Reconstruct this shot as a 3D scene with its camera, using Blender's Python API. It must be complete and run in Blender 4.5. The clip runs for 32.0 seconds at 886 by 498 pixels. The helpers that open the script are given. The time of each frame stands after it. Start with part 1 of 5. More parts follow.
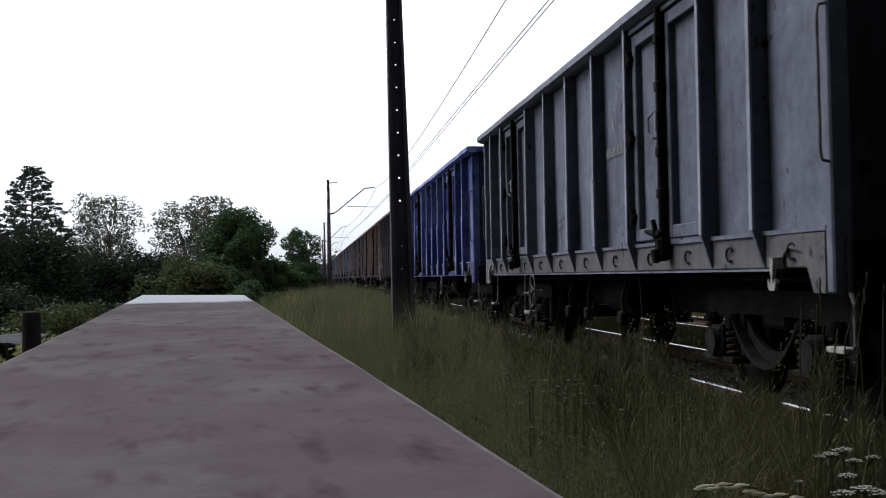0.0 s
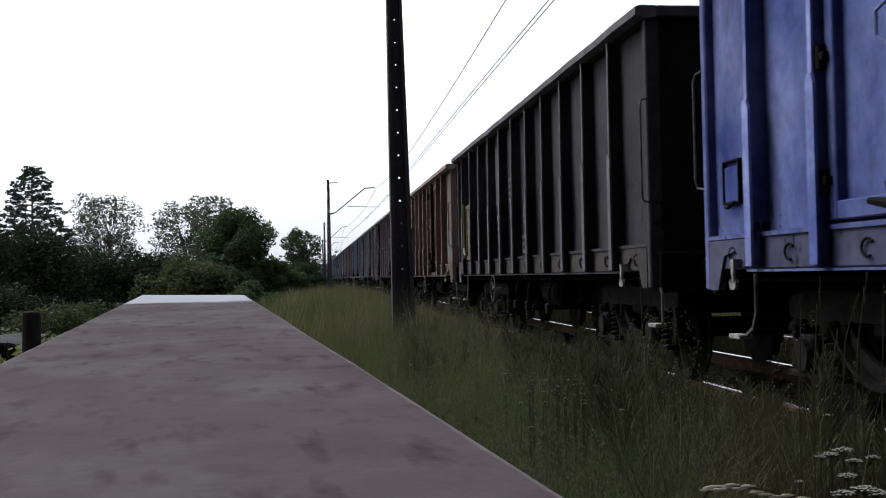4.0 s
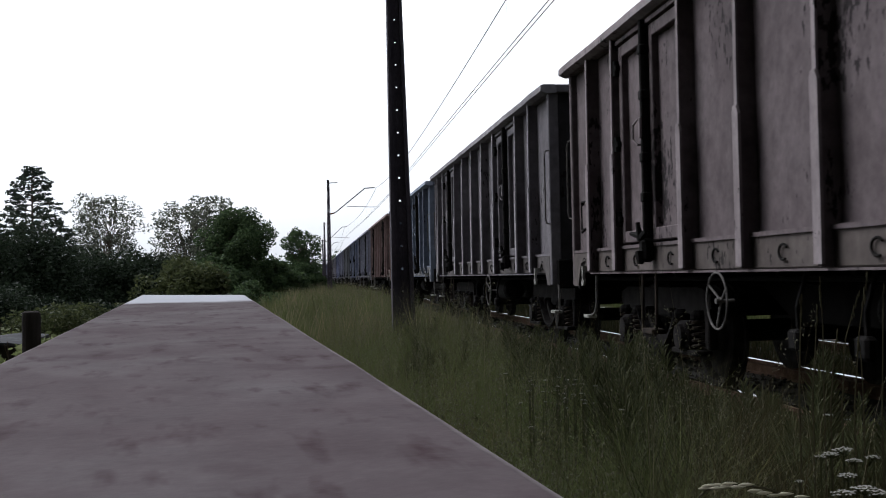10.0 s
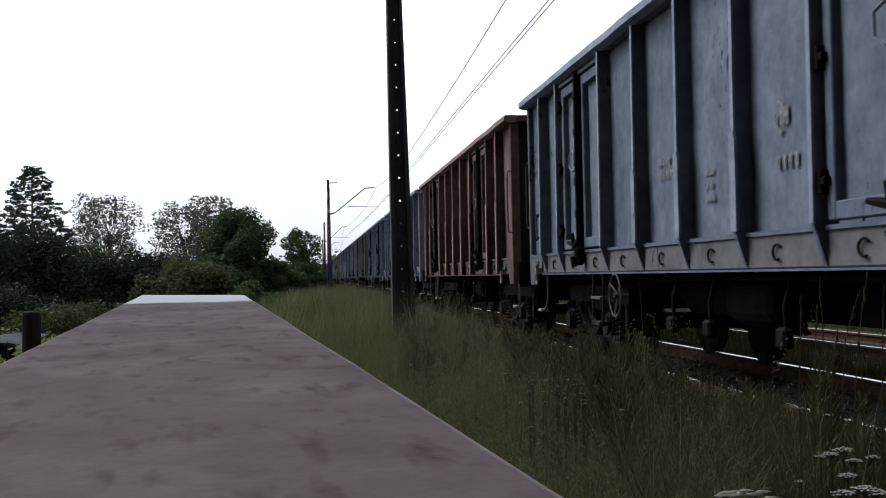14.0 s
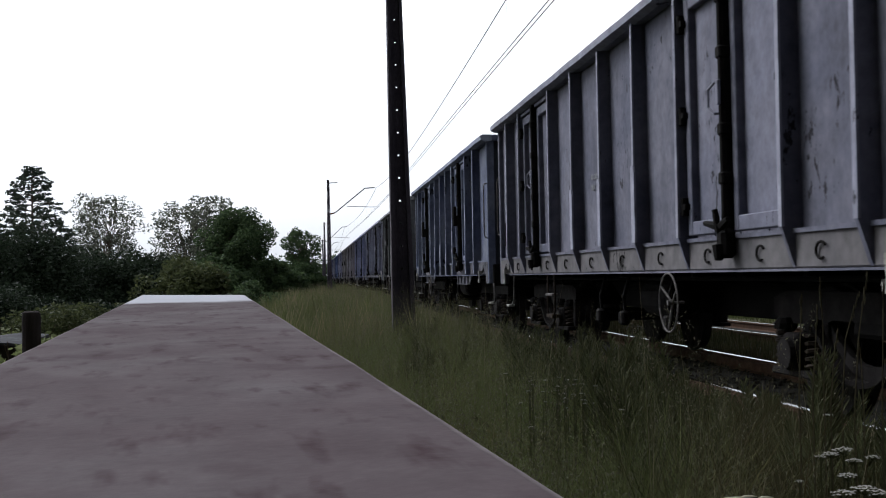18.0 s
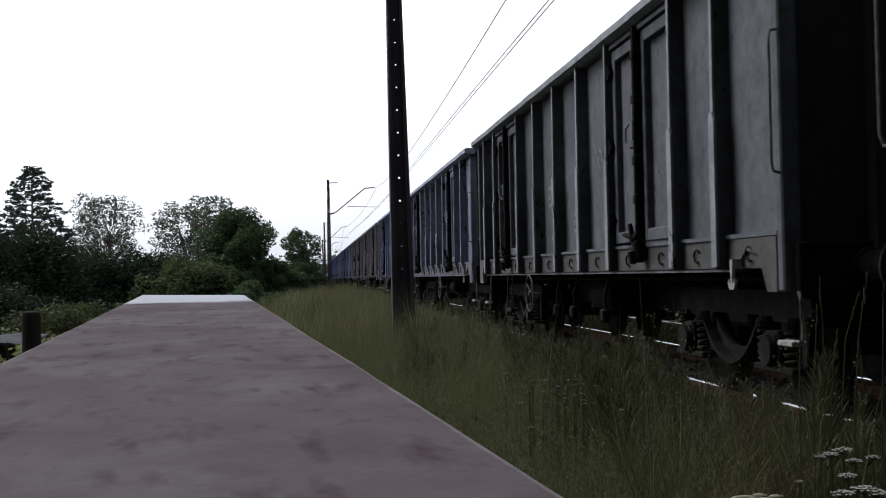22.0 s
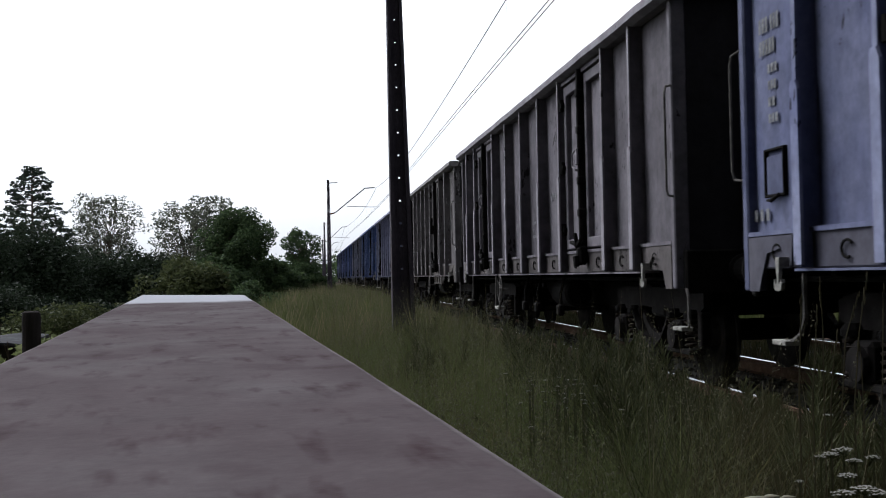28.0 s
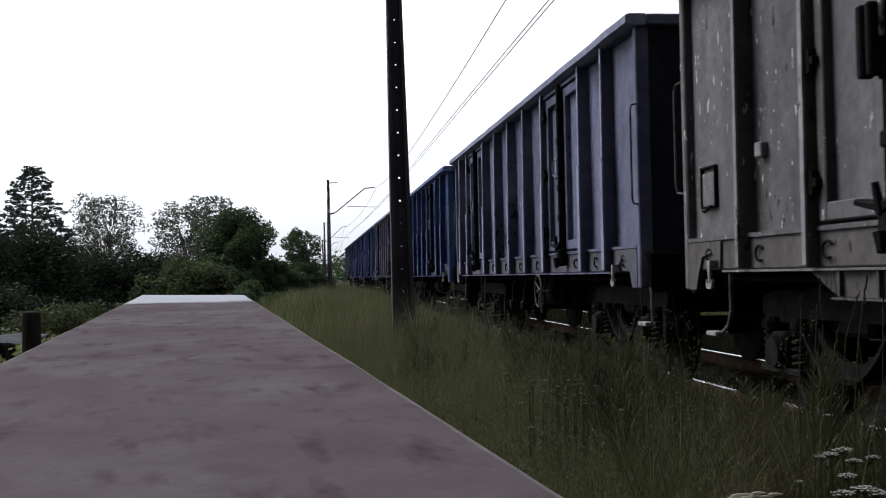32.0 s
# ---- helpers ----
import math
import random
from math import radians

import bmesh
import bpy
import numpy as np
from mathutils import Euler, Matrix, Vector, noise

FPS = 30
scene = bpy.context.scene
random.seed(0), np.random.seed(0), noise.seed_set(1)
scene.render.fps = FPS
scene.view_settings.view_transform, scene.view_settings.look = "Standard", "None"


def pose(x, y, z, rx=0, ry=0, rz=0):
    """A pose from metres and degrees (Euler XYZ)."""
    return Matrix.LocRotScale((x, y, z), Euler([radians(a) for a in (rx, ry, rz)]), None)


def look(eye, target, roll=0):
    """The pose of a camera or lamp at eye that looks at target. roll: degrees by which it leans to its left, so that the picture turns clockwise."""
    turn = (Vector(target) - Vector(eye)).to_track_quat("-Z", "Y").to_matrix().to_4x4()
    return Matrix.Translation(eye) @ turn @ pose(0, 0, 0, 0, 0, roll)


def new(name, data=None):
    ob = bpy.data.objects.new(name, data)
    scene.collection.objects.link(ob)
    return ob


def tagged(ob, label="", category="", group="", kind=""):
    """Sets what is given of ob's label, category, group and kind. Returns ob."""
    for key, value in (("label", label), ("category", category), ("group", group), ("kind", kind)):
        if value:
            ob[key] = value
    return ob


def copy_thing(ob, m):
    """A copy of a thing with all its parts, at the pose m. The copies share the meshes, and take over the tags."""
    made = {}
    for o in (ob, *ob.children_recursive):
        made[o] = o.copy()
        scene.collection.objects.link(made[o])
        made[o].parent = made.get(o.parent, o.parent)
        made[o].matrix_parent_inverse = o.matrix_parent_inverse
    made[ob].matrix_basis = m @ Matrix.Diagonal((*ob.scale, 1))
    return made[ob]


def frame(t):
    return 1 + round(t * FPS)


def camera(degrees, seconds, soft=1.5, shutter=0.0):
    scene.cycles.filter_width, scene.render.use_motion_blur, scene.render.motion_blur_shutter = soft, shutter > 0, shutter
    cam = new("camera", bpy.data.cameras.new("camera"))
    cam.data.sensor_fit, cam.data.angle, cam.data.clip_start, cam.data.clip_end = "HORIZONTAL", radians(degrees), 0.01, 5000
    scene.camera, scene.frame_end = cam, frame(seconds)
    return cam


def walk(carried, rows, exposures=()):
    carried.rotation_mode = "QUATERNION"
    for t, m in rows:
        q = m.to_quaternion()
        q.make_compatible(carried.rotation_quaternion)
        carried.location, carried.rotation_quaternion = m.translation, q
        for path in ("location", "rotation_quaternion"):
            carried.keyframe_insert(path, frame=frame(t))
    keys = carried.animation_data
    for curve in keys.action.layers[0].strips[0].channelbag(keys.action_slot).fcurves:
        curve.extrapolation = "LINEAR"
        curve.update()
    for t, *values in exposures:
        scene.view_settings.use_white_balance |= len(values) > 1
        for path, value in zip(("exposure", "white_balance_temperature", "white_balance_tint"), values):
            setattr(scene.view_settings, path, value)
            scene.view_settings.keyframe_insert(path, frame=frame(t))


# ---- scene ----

# ---- camera ----
# World: rail top is z = 0, the track runs along +y, its centre line is x = TRACK.
TRACK = 4.414
EYE = (0.0, 0.0, 1.05)


def aim(yaw, pitch, roll):
    """A camera pose from a turn to the left of +y, a lift and a lean, in degrees."""
    a, b = radians(yaw), radians(pitch)
    ahead = Vector((-math.sin(a) * math.cos(b), math.cos(a) * math.cos(b), math.sin(b)))
    return look(EYE, Vector(EYE) + ahead, roll)


cam = camera(42.8, 32.0, soft=1.05, shutter=0.12)
STAND = aim(-6.77, 1.34, -1.18)
walk(cam, [(0.0, STAND), (32.0, STAND)], exposures=[(0.0, 0.48, 5980, 10), (32.0, 0.48, 5980, 10)])

# ---- sky and sun: hazy evening light from ahead and to the left ----
SUN_AZ, SUN_EL = radians(-50), radians(46)
world = bpy.data.worlds.new("evening_sky")
scene.world = world
world.use_nodes = True
wn = world.node_tree.nodes
wl = world.node_tree.links
sky = wn.new("ShaderNodeTexSky")
sky.sky_type = "NISHITA"
sky.sun_disc = False
sky.sun_elevation = SUN_EL
sky.sun_rotation = SUN_AZ
sky.air_density, sky.dust_density, sky.ozone_density = 1.0, 6.0, 2.0
hue = wn.new("ShaderNodeHueSaturation")
hue.inputs["Saturation"].default_value = 0.12
wl.new(sky.outputs["Color"], hue.inputs["Color"])
veil = wn.new("ShaderNodeMix")
veil.data_type = "RGBA"
veil.inputs[0].default_value = 0.45
veil.inputs[7].default_value = (5.4, 5.4, 5.46, 1)
wl.new(hue.outputs["Color"], veil.inputs[6])
wl.new(veil.outputs[2], wn["Background"].inputs["Color"])
wn["Background"].inputs["Strength"].default_value = 0.21

sun_data = bpy.data.lights.new("sun", "SUN")
sun_data.energy, sun_data.angle, sun_data.color = 1.7, radians(36), (1.0, 0.97, 0.94)
sun = new("sun", sun_data)
sun_dir = Vector((math.sin(SUN_AZ) * math.cos(SUN_EL), math.cos(SUN_AZ) * math.cos(SUN_EL), math.sin(SUN_EL)))
sun.matrix_world = look(sun_dir * 50, (0, 0, 0))


# ---- materials ----
def mat(name, rough=0.6, metal=0.0, spec=0.04):
    m = bpy.data.materials.new(name)
    m.use_nodes = True
    b = m.node_tree.nodes["Principled BSDF"]
    b.inputs["Roughness"].default_value = rough
    b.inputs["Metallic"].default_value = metal
    b.inputs["Specular IOR Level"].default_value = spec
    return m, m.node_tree.nodes, m.node_tree.links, b


def ramp(nodes, links, src, stops):
    r = nodes.new("ShaderNodeValToRGB")
    els = r.color_ramp.elements
    while len(els) < len(stops):
        els.new(0.5)
    for e, (p, c) in zip(els, stops):
        e.position, e.color = p, (*c, 1)
    links.new(src, r.inputs["Fac"])
    return r.outputs["Color"]


def coords(nodes, links, scale=(1, 1, 1), shift=(0, 0, 0), kind="Object"):
    t, mp = nodes.new("ShaderNodeTexCoord"), nodes.new("ShaderNodeMapping")
    mp.inputs["Scale"].default_value = scale
    mp.inputs["Location"].default_value = shift
    links.new(t.outputs[kind], mp.inputs["Vector"])
    return mp.outputs["Vector"]


def noise_tex(nodes, links, vec, scale, detail=4.0, rough=0.55):
    n = nodes.new("ShaderNodeTexNoise")
    n.inputs["Scale"].default_value = scale
    n.inputs["Detail"].default_value = detail
    n.inputs["Roughness"].default_value = rough
    links.new(vec, n.inputs["Vector"])
    return n.outputs["Fac"]


def mix(nodes, links, fac, a, b, mode="MIX"):
    n = nodes.new("ShaderNodeMix")
    n.data_type, n.blend_type = "RGBA", mode
    for sock, val in ((n.inputs[0], fac), (n.inputs[6], a), (n.inputs[7], b)):
        if isinstance(val, (int, float)):
            sock.default_value = val
        elif isinstance(val, tuple):
            sock.default_value = (*val, 1)
        else:
            links.new(val, sock)
    return n.outputs[2]


def bump(nodes, links, b, src, strength=0.3, dist=0.01):
    n = nodes.new("ShaderNodeBump")
    n.inputs["Strength"].default_value = strength
    n.inputs["Distance"].default_value = dist
    links.new(src, n.inputs["Height"])
    links.new(n.outputs["Normal"], b.inputs["Normal"])


def two_tone(name, a, b_col, scale=6.0, rough=0.7, metal=0.0, fine=60.0, bumps=0.3, dist=0.004, per_object=0.0, per_island=0.0, stretch=(1, 1, 1)):
    """A mottled surface: two colours in cloudy patches with a finer grain over them."""
    m, n, l, b = mat(name, rough, metal)
    v = coords(n, l, stretch)
    big, small = noise_tex(n, l, v, scale), noise_tex(n, l, v, fine, 3.0)
    col = ramp(n, l, big, [(0.32, a), (0.68, b_col)])
    grain = ramp(n, l, small, [(0.3, (0.72, 0.72, 0.72)), (0.7, (1.15, 1.15, 1.15))])
    col = mix(n, l, 1.0, col, grain, "MULTIPLY")
    for amount, node, out in ((per_object, "ShaderNodeObjectInfo", "Random"), (per_island, "ShaderNodeNewGeometry", "Random Per Island")):
        if amount:
            o = n.new(node)
            lo, hi = 1 - amount, 1 + amount
            col = mix(n, l, 1.0, col, ramp(n, l, o.outputs[out], [(0.0, (lo, lo, lo)), (1.0, (hi, hi, hi))]), "MULTIPLY")
    l.new(col, b.inputs["Base Color"])
    bump(n, l, b, small, bumps, dist)
    return m


def wagon_paint(name, base, faded, wear=0.45, flakes=0.0, rust=(0.007, 0.006, 0.006), shift=0.0):
    """Old wagon paint: faded patches, soft runs of dirt, dark scratches and chips, pale flakes."""
    m, n, l, b = mat(name, 0.75)
    v = coords(n, l, shift=(shift, shift * 1.7, 0))
    rnd = n.new("ShaderNodeObjectInfo")
    col = ramp(n, l, noise_tex(n, l, v, 1.1, 6.0, 0.6), [(0.26, base), (0.74, faded)])
    tall = coords(n, l, (2.6, 2.6, 0.6), (shift, 0, 0))
    streak = noise_tex(n, l, tall, 1.0, 5.0, 0.6)
    grime = tuple(0.45 * c for c in base)
    col = mix(n, l, ramp(n, l, streak, [(0.46, (0, 0, 0)), (0.72, (0.40, 0.40, 0.40))]), col, grime)
    cloud = noise_tex(n, l, coords(n, l, (1, 1, 1), (0, shift, 7.0)), 7.0, 5.0, 0.65)
    col = mix(n, l, 1.0, col, ramp(n, l, cloud, [(0.3, (0.72, 0.72, 0.72)), (0.7, (1.2, 1.2, 1.2))]), "MULTIPLY")
    var = ramp(n, l, rnd.outputs["Random"], [(0.0, (0.85, 0.85, 0.85)), (1.0, (1.12, 1.12, 1.12))])
    col = mix(n, l, 1.0, col, var, "MULTIPLY")
    chip = noise_tex(n, l, coords(n, l, (9.5, 9.5, 4.5), (0, shift, 0)), 1.7, 6.0, 0.62)
    where = noise_tex(n, l, v, 0.9, 2.0)
    both = n.new("ShaderNodeMath")
    both.operation = "MULTIPLY_ADD"
    both.inputs[1].default_value = 0.9
    l.new(where, both.inputs[0])
    l.new(chip, both.inputs[2])
    half_sum = n.new("ShaderNodeMath")
    half_sum.operation = "MULTIPLY"
    half_sum.inputs[1].default_value = 0.5
    l.new(both.outputs[0], half_sum.inputs[0])
    lo = 0.60 - 0.05 * wear
    chips = ramp(n, l, half_sum.outputs[0], [(lo, (0, 0, 0)), (lo + 0.02, (0.85, 0.85, 0.85))])
    col = mix(n, l, chips, col, rust)
    if flakes:
        fl = noise_tex(n, l, coords(n, l, (16.0, 16.0, 4.0), (3.3, 1.0, shift)), 1.6, 5.0, 0.6)
        edge = 0.72 - 0.07 * flakes
        col = mix(n, l, ramp(n, l, fl, [(edge, (0, 0, 0)), (edge + 0.02, (1, 1, 1))]), col, (0.4160, 0.4080, 0.4000))
    l.new(col, b.inputs["Base Color"])
    bump(n, l, b, chip, 0.3, 0.004)
    return m


# Underframe shade is put into M_UNDER, M_BOGIE and M_WHEEL, over the grime.
M_UNDER = two_tone("shade_dark_grimy_steel", (0.0027, 0.0025, 0.0025), (0.0081, 0.0072, 0.0066), 5.0, 0.85)
M_RUST = two_tone("rusted_iron", (0.0120, 0.0096, 0.0084), (0.0312, 0.0240, 0.0192), 8.0, 0.85)
M_BOGIE = two_tone("shade_dark_cast_iron", (0.0056, 0.0048, 0.0048), (0.0156, 0.0140, 0.0132), 6.0, 0.9)
M_STEP = two_tone("rubbed_step_bar", (0.0420, 0.0392, 0.0378), (0.1050, 0.0980, 0.0924), 9.0, 0.7)
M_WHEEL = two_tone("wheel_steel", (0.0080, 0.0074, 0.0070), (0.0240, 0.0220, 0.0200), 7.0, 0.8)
M_TREAD = two_tone("polished_tread", (0.7, 0.7, 0.7), (0.85, 0.85, 0.85), 5.0, 0.15, 1.0)
M_PALE = two_tone("worn_white_paint", (0.1152, 0.1116, 0.1044), (0.2448, 0.2376, 0.2160), 12.0, 0.6)
M_BLACK = two_tone("black_mark", (0.02, 0.02, 0.022), (0.035, 0.034, 0.034), 12.0, 0.6)
M_RAIL = two_tone("rail_side_rust", (0.0420, 0.0240, 0.0168), (0.0720, 0.0450, 0.0300), 9.0, 0.8)
M_SLEEPER = two_tone("concrete_sleeper", (0.0360, 0.0326, 0.0293), (0.0585, 0.0540, 0.0495), 4.0, 0.9)
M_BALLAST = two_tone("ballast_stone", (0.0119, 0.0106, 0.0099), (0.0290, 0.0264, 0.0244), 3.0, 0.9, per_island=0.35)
M_SOIL = two_tone("weedy_soil", (0.0194, 0.0216, 0.0094), (0.0388, 0.0368, 0.0194), 0.8, 0.95, fine=14.0, bumps=0.8, dist=0.05)
M_MAST = two_tone("dark_mast_concrete", (0.0275, 0.0238, 0.0290), (0.0525, 0.0450, 0.0536), 3.0, 0.85, stretch=(1, 1, 0.3))
M_GALV = two_tone("dull_galvanised_steel", (0.10, 0.10, 0.105), (0.16, 0.16, 0.165), 8.0, 0.55, 0.6)
M_WIRE = two_tone("copper_wire", (0.10, 0.08, 0.07), (0.16, 0.12, 0.1), 8.0, 0.5, 0.8)
M_PORC = two_tone("brown_insulator", (0.08, 0.035, 0.02), (0.12, 0.05, 0.03), 8.0, 0.3)
M_BARK = two_tone("bark", (0.04, 0.03, 0.022), (0.09, 0.07, 0.055), 6.0, 0.95, stretch=(1, 1, 0.2), bumps=0.8, dist=0.03)
M_POST = two_tone("weathered_post", (0.0192, 0.0162, 0.0154), (0.0385, 0.0328, 0.0300), 8.0, 0.9, stretch=(1, 1, 0.15))


def slab_material():
    m, n, l, b = mat("worn_pinkish_concrete", 0.85, 0.0, 0.015)
    v = coords(n, l)
    lateral = coords(n, l, (9.0, 7.0, 1.0))
    broad, spots, grit = noise_tex(n, l, lateral, 0.6, 5.0, 0.6), noise_tex(n, l, lateral, 1.0, 3.0, 0.6), noise_tex(n, l, v, 160.0, 3.0)
    col = ramp(n, l, broad, [(0.30, (0.0480, 0.0365, 0.0392)), (0.52, (0.0640, 0.0531, 0.0558)), (0.72, (0.0818, 0.0730, 0.0755))])
    col = mix(n, l, ramp(n, l, spots, [(0.57, (0, 0, 0)), (0.72, (0.6400, 0.6640, 0.6640))]), col, (0.0288, 0.0183, 0.0208))
    col = mix(n, l, 1.0, col, ramp(n, l, grit, [(0.3, (0.94, 0.94, 0.94)), (0.7, (1.04, 1.04, 1.04))]), "MULTIPLY")
    blots = noise_tex(n, l, coords(n, l, (40.0, 13.0, 1.0), (3.0, 1.0, 0)), 1.0, 3.0, 0.55)
    col = mix(n, l, ramp(n, l, blots, [(0.55, (0, 0, 0)), (0.72, (0.75, 0.77, 0.77))]), col, (0.0250, 0.0138, 0.0161))
    cross = noise_tex(n, l, coords(n, l, (20.0, 13.0, 1.0), (1.0, 5.0, 0)), 1.0, 4.0, 0.6)
    col = mix(n, l, 1.0, col, ramp(n, l, cross, [(0.32, (0.88, 0.87, 0.875)), (0.62, (1.06, 1.06, 1.06))]), "MULTIPLY")
    # pale band on the last stretch: the sky's grazing reflection put into colour
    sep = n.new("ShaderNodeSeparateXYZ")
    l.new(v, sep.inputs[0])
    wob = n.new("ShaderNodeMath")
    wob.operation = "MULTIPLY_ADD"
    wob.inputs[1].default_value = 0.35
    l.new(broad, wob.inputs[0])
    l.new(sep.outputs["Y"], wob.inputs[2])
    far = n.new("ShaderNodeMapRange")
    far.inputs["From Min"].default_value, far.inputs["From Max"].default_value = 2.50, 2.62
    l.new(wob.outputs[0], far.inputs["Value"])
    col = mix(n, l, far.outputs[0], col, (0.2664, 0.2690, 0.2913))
    # pale rubbed arrises along both sides
    side = n.new("ShaderNodeMath")
    side.operation = "ABSOLUTE"
    l.new(sep.outputs["X"], side.inputs[0])
    rub = n.new("ShaderNodeMath")
    rub.operation = "MULTIPLY_ADD"
    rub.inputs[1].default_value = 0.006
    l.new(cross, rub.inputs[0])
    l.new(side.outputs[0], rub.inputs[2])
    rim = n.new("ShaderNodeMapRange")
    rim.inputs["From Min"].default_value, rim.inputs["From Max"].default_value = 0.1305, 0.134
    rim.inputs["To Max"].default_value = 0.55
    l.new(rub.outputs[0], rim.inputs["Value"])
    col = mix(n, l, rim.outputs[0], col, (0.16, 0.15, 0.145))
    l.new(col, b.inputs["Base Color"])
    bump(n, l, b, grit, 0.25, 0.002)
    return m


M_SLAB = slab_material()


def leaf_material(name, dark, light, trans=0.35, dry=None):
    m, n, l, b = mat(name, 0.6)
    g = n.new("ShaderNodeNewGeometry")
    col = ramp(n, l, g.outputs["Random Per Island"], [(0.0, dark), (1.0, light)])
    v = coords(n, l)
    col = mix(n, l, 1.0, col, ramp(n, l, noise_tex(n, l, v, 0.7), [(0.3, (0.65, 0.65, 0.65)), (0.7, (1.25, 1.25, 1.2))]), "MULTIPLY")
    if dry:
        col = mix(n, l, ramp(n, l, noise_tex(n, l, v, 0.9, 3.0), [(0.50, (0, 0, 0)), (0.68, (0.8, 0.8, 0.8))]), col, dry)
    l.new(col, b.inputs["Base Color"])
    tr = n.new("ShaderNodeBsdfTranslucent")
    l.new(col, tr.inputs["Color"])
    ms = n.new("ShaderNodeMixShader")
    ms.inputs[0].default_value = trans
    out = n["Material Output"]
    l.new(b.outputs[0], ms.inputs[1])
    l.new(tr.outputs[0], ms.inputs[2])
    l.new(ms.outputs[0], out.inputs["Surface"])
    return m


M_GRASS = leaf_material("grass_blades", (0.0400, 0.0520, 0.0180), (0.0800, 0.0900, 0.0350), 0.4, (0.0850, 0.0740, 0.0360))
M_RUSH = leaf_material("dark_blades", (0.0145, 0.0163, 0.0072), (0.0381, 0.0381, 0.0173), 0.3, (0.0544, 0.0416, 0.0217))
M_SEED = leaf_material("grey_seed_heads", (0.0527, 0.0516, 0.0343), (0.1134, 0.1070, 0.0719))
M_DRY = leaf_material("dry_grass", (0.0338, 0.0300, 0.0175), (0.0675, 0.0604, 0.0363))
M_STRAW = leaf_material("straw", (0.0795, 0.0705, 0.0429), (0.1469, 0.1285, 0.0795))
M_WEED = leaf_material("weed_leaves", (0.0270, 0.0301, 0.0142), (0.0594, 0.0615, 0.0313))
M_FLOWER = leaf_material("white_flowers", (0.1580, 0.1544, 0.1404), (0.2458, 0.2388, 0.2177))
M_SPRUCE = leaf_material("conifer_needles", (0.0234, 0.0312, 0.0250), (0.0468, 0.0586, 0.0430), 0.25)
M_LEAF = leaf_material("grey_green_leaves", (0.030, 0.034, 0.026), (0.130, 0.138, 0.105), 0.4)
M_BUSH = leaf_material("dark_green_leaves", (0.0215, 0.0354, 0.0172), (0.0537, 0.0778, 0.0332), 0.45)
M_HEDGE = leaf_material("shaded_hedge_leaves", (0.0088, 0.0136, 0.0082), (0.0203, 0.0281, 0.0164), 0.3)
M_SHRUB = leaf_material("light_green_leaves", (0.0261, 0.0330, 0.0140), (0.0557, 0.0627, 0.0261), 0.4)


# ---- mesh helpers ----
def box(bm, x0, x1, y0, y1, z0, z1):
    v = [bm.verts.new((x, y, z)) for x in (x0, x1) for y in (y0, y1) for z in (z0, z1)]
    for q in ((0, 1, 3, 2), (4, 6, 7, 5), (0, 4, 5, 1), (2, 3, 7, 6), (0, 2, 6, 4), (1, 5, 7, 3)):
        bm.faces.new([v[i] for i in q])


def soft_box(bm, x0, x1, y0, y1, z0, z1, r=0.01):
    """A box with chamfered edges."""
    b = bmesh.new()
    box(b, x0, x1, y0, y1, z0, z1)
    bmesh.ops.bevel(b, geom=b.edges[:], offset=r, segments=1, affect="EDGES")
    merge(bm, b)


def merge(bm, other, m=None):
    if m is not None:
        bmesh.ops.transform(other, matrix=m, verts=other.verts)
    me = bpy.data.meshes.new("tmp")
    other.to_mesh(me)
    other.free()
    bm.from_mesh(me)
    bpy.data.meshes.remove(me)


def prism(bm, poly, axis, a, b):
    """A flat outline pushed along an axis from a to b. The outline lies in the other two axes, in order."""
    def at(p, h):
        c = list(p)
        c.insert("xyz".index(axis), h)
        return bm.verts.new(c)
    lo, hi = [at(p, a) for p in poly], [at(p, b) for p in poly]
    k = len(poly)
    bm.faces.new(lo)
    bm.faces.new(hi[::-1])
    for i in range(k):
        bm.faces.new((lo[i], hi[i], hi[(i + 1) % k], lo[(i + 1) % k]))


def tube(bm, pts, r, n=8, closed=False):
    pts = [Vector(p) for p in pts]
    rings, k = [], len(pts)
    side = None
    for i, p in enumerate(pts):
        if closed:
            d = (pts[(i + 1) % k] - pts[i - 1]).normalized()
        else:
            d = (pts[min(i + 1, k - 1)] - pts[max(i - 1, 0)]).normalized()
        if side is None:
            side = d.orthogonal().normalized()
        side = (side - d * side.dot(d))
        side = side.normalized() if side.length > 1e-5 else d.orthogonal().normalized()
        up = d.cross(side)
        rr = r[i] if isinstance(r, (list, tuple)) else r
        rings.append([bm.verts.new(p + (side * math.cos(a) + up * math.sin(a)) * rr) for a in (2 * math.pi * j / n for j in range(n))])
    for i in range(k if closed else k - 1):
        a, b = rings[i], rings[(i + 1) % k]
        for j in range(n):
            bm.faces.new((a[j], a[(j + 1) % n], b[(j + 1) % n], b[j]))
    if not closed:
        bm.faces.new(rings[0][::-1])
        bm.faces.new(rings[-1])


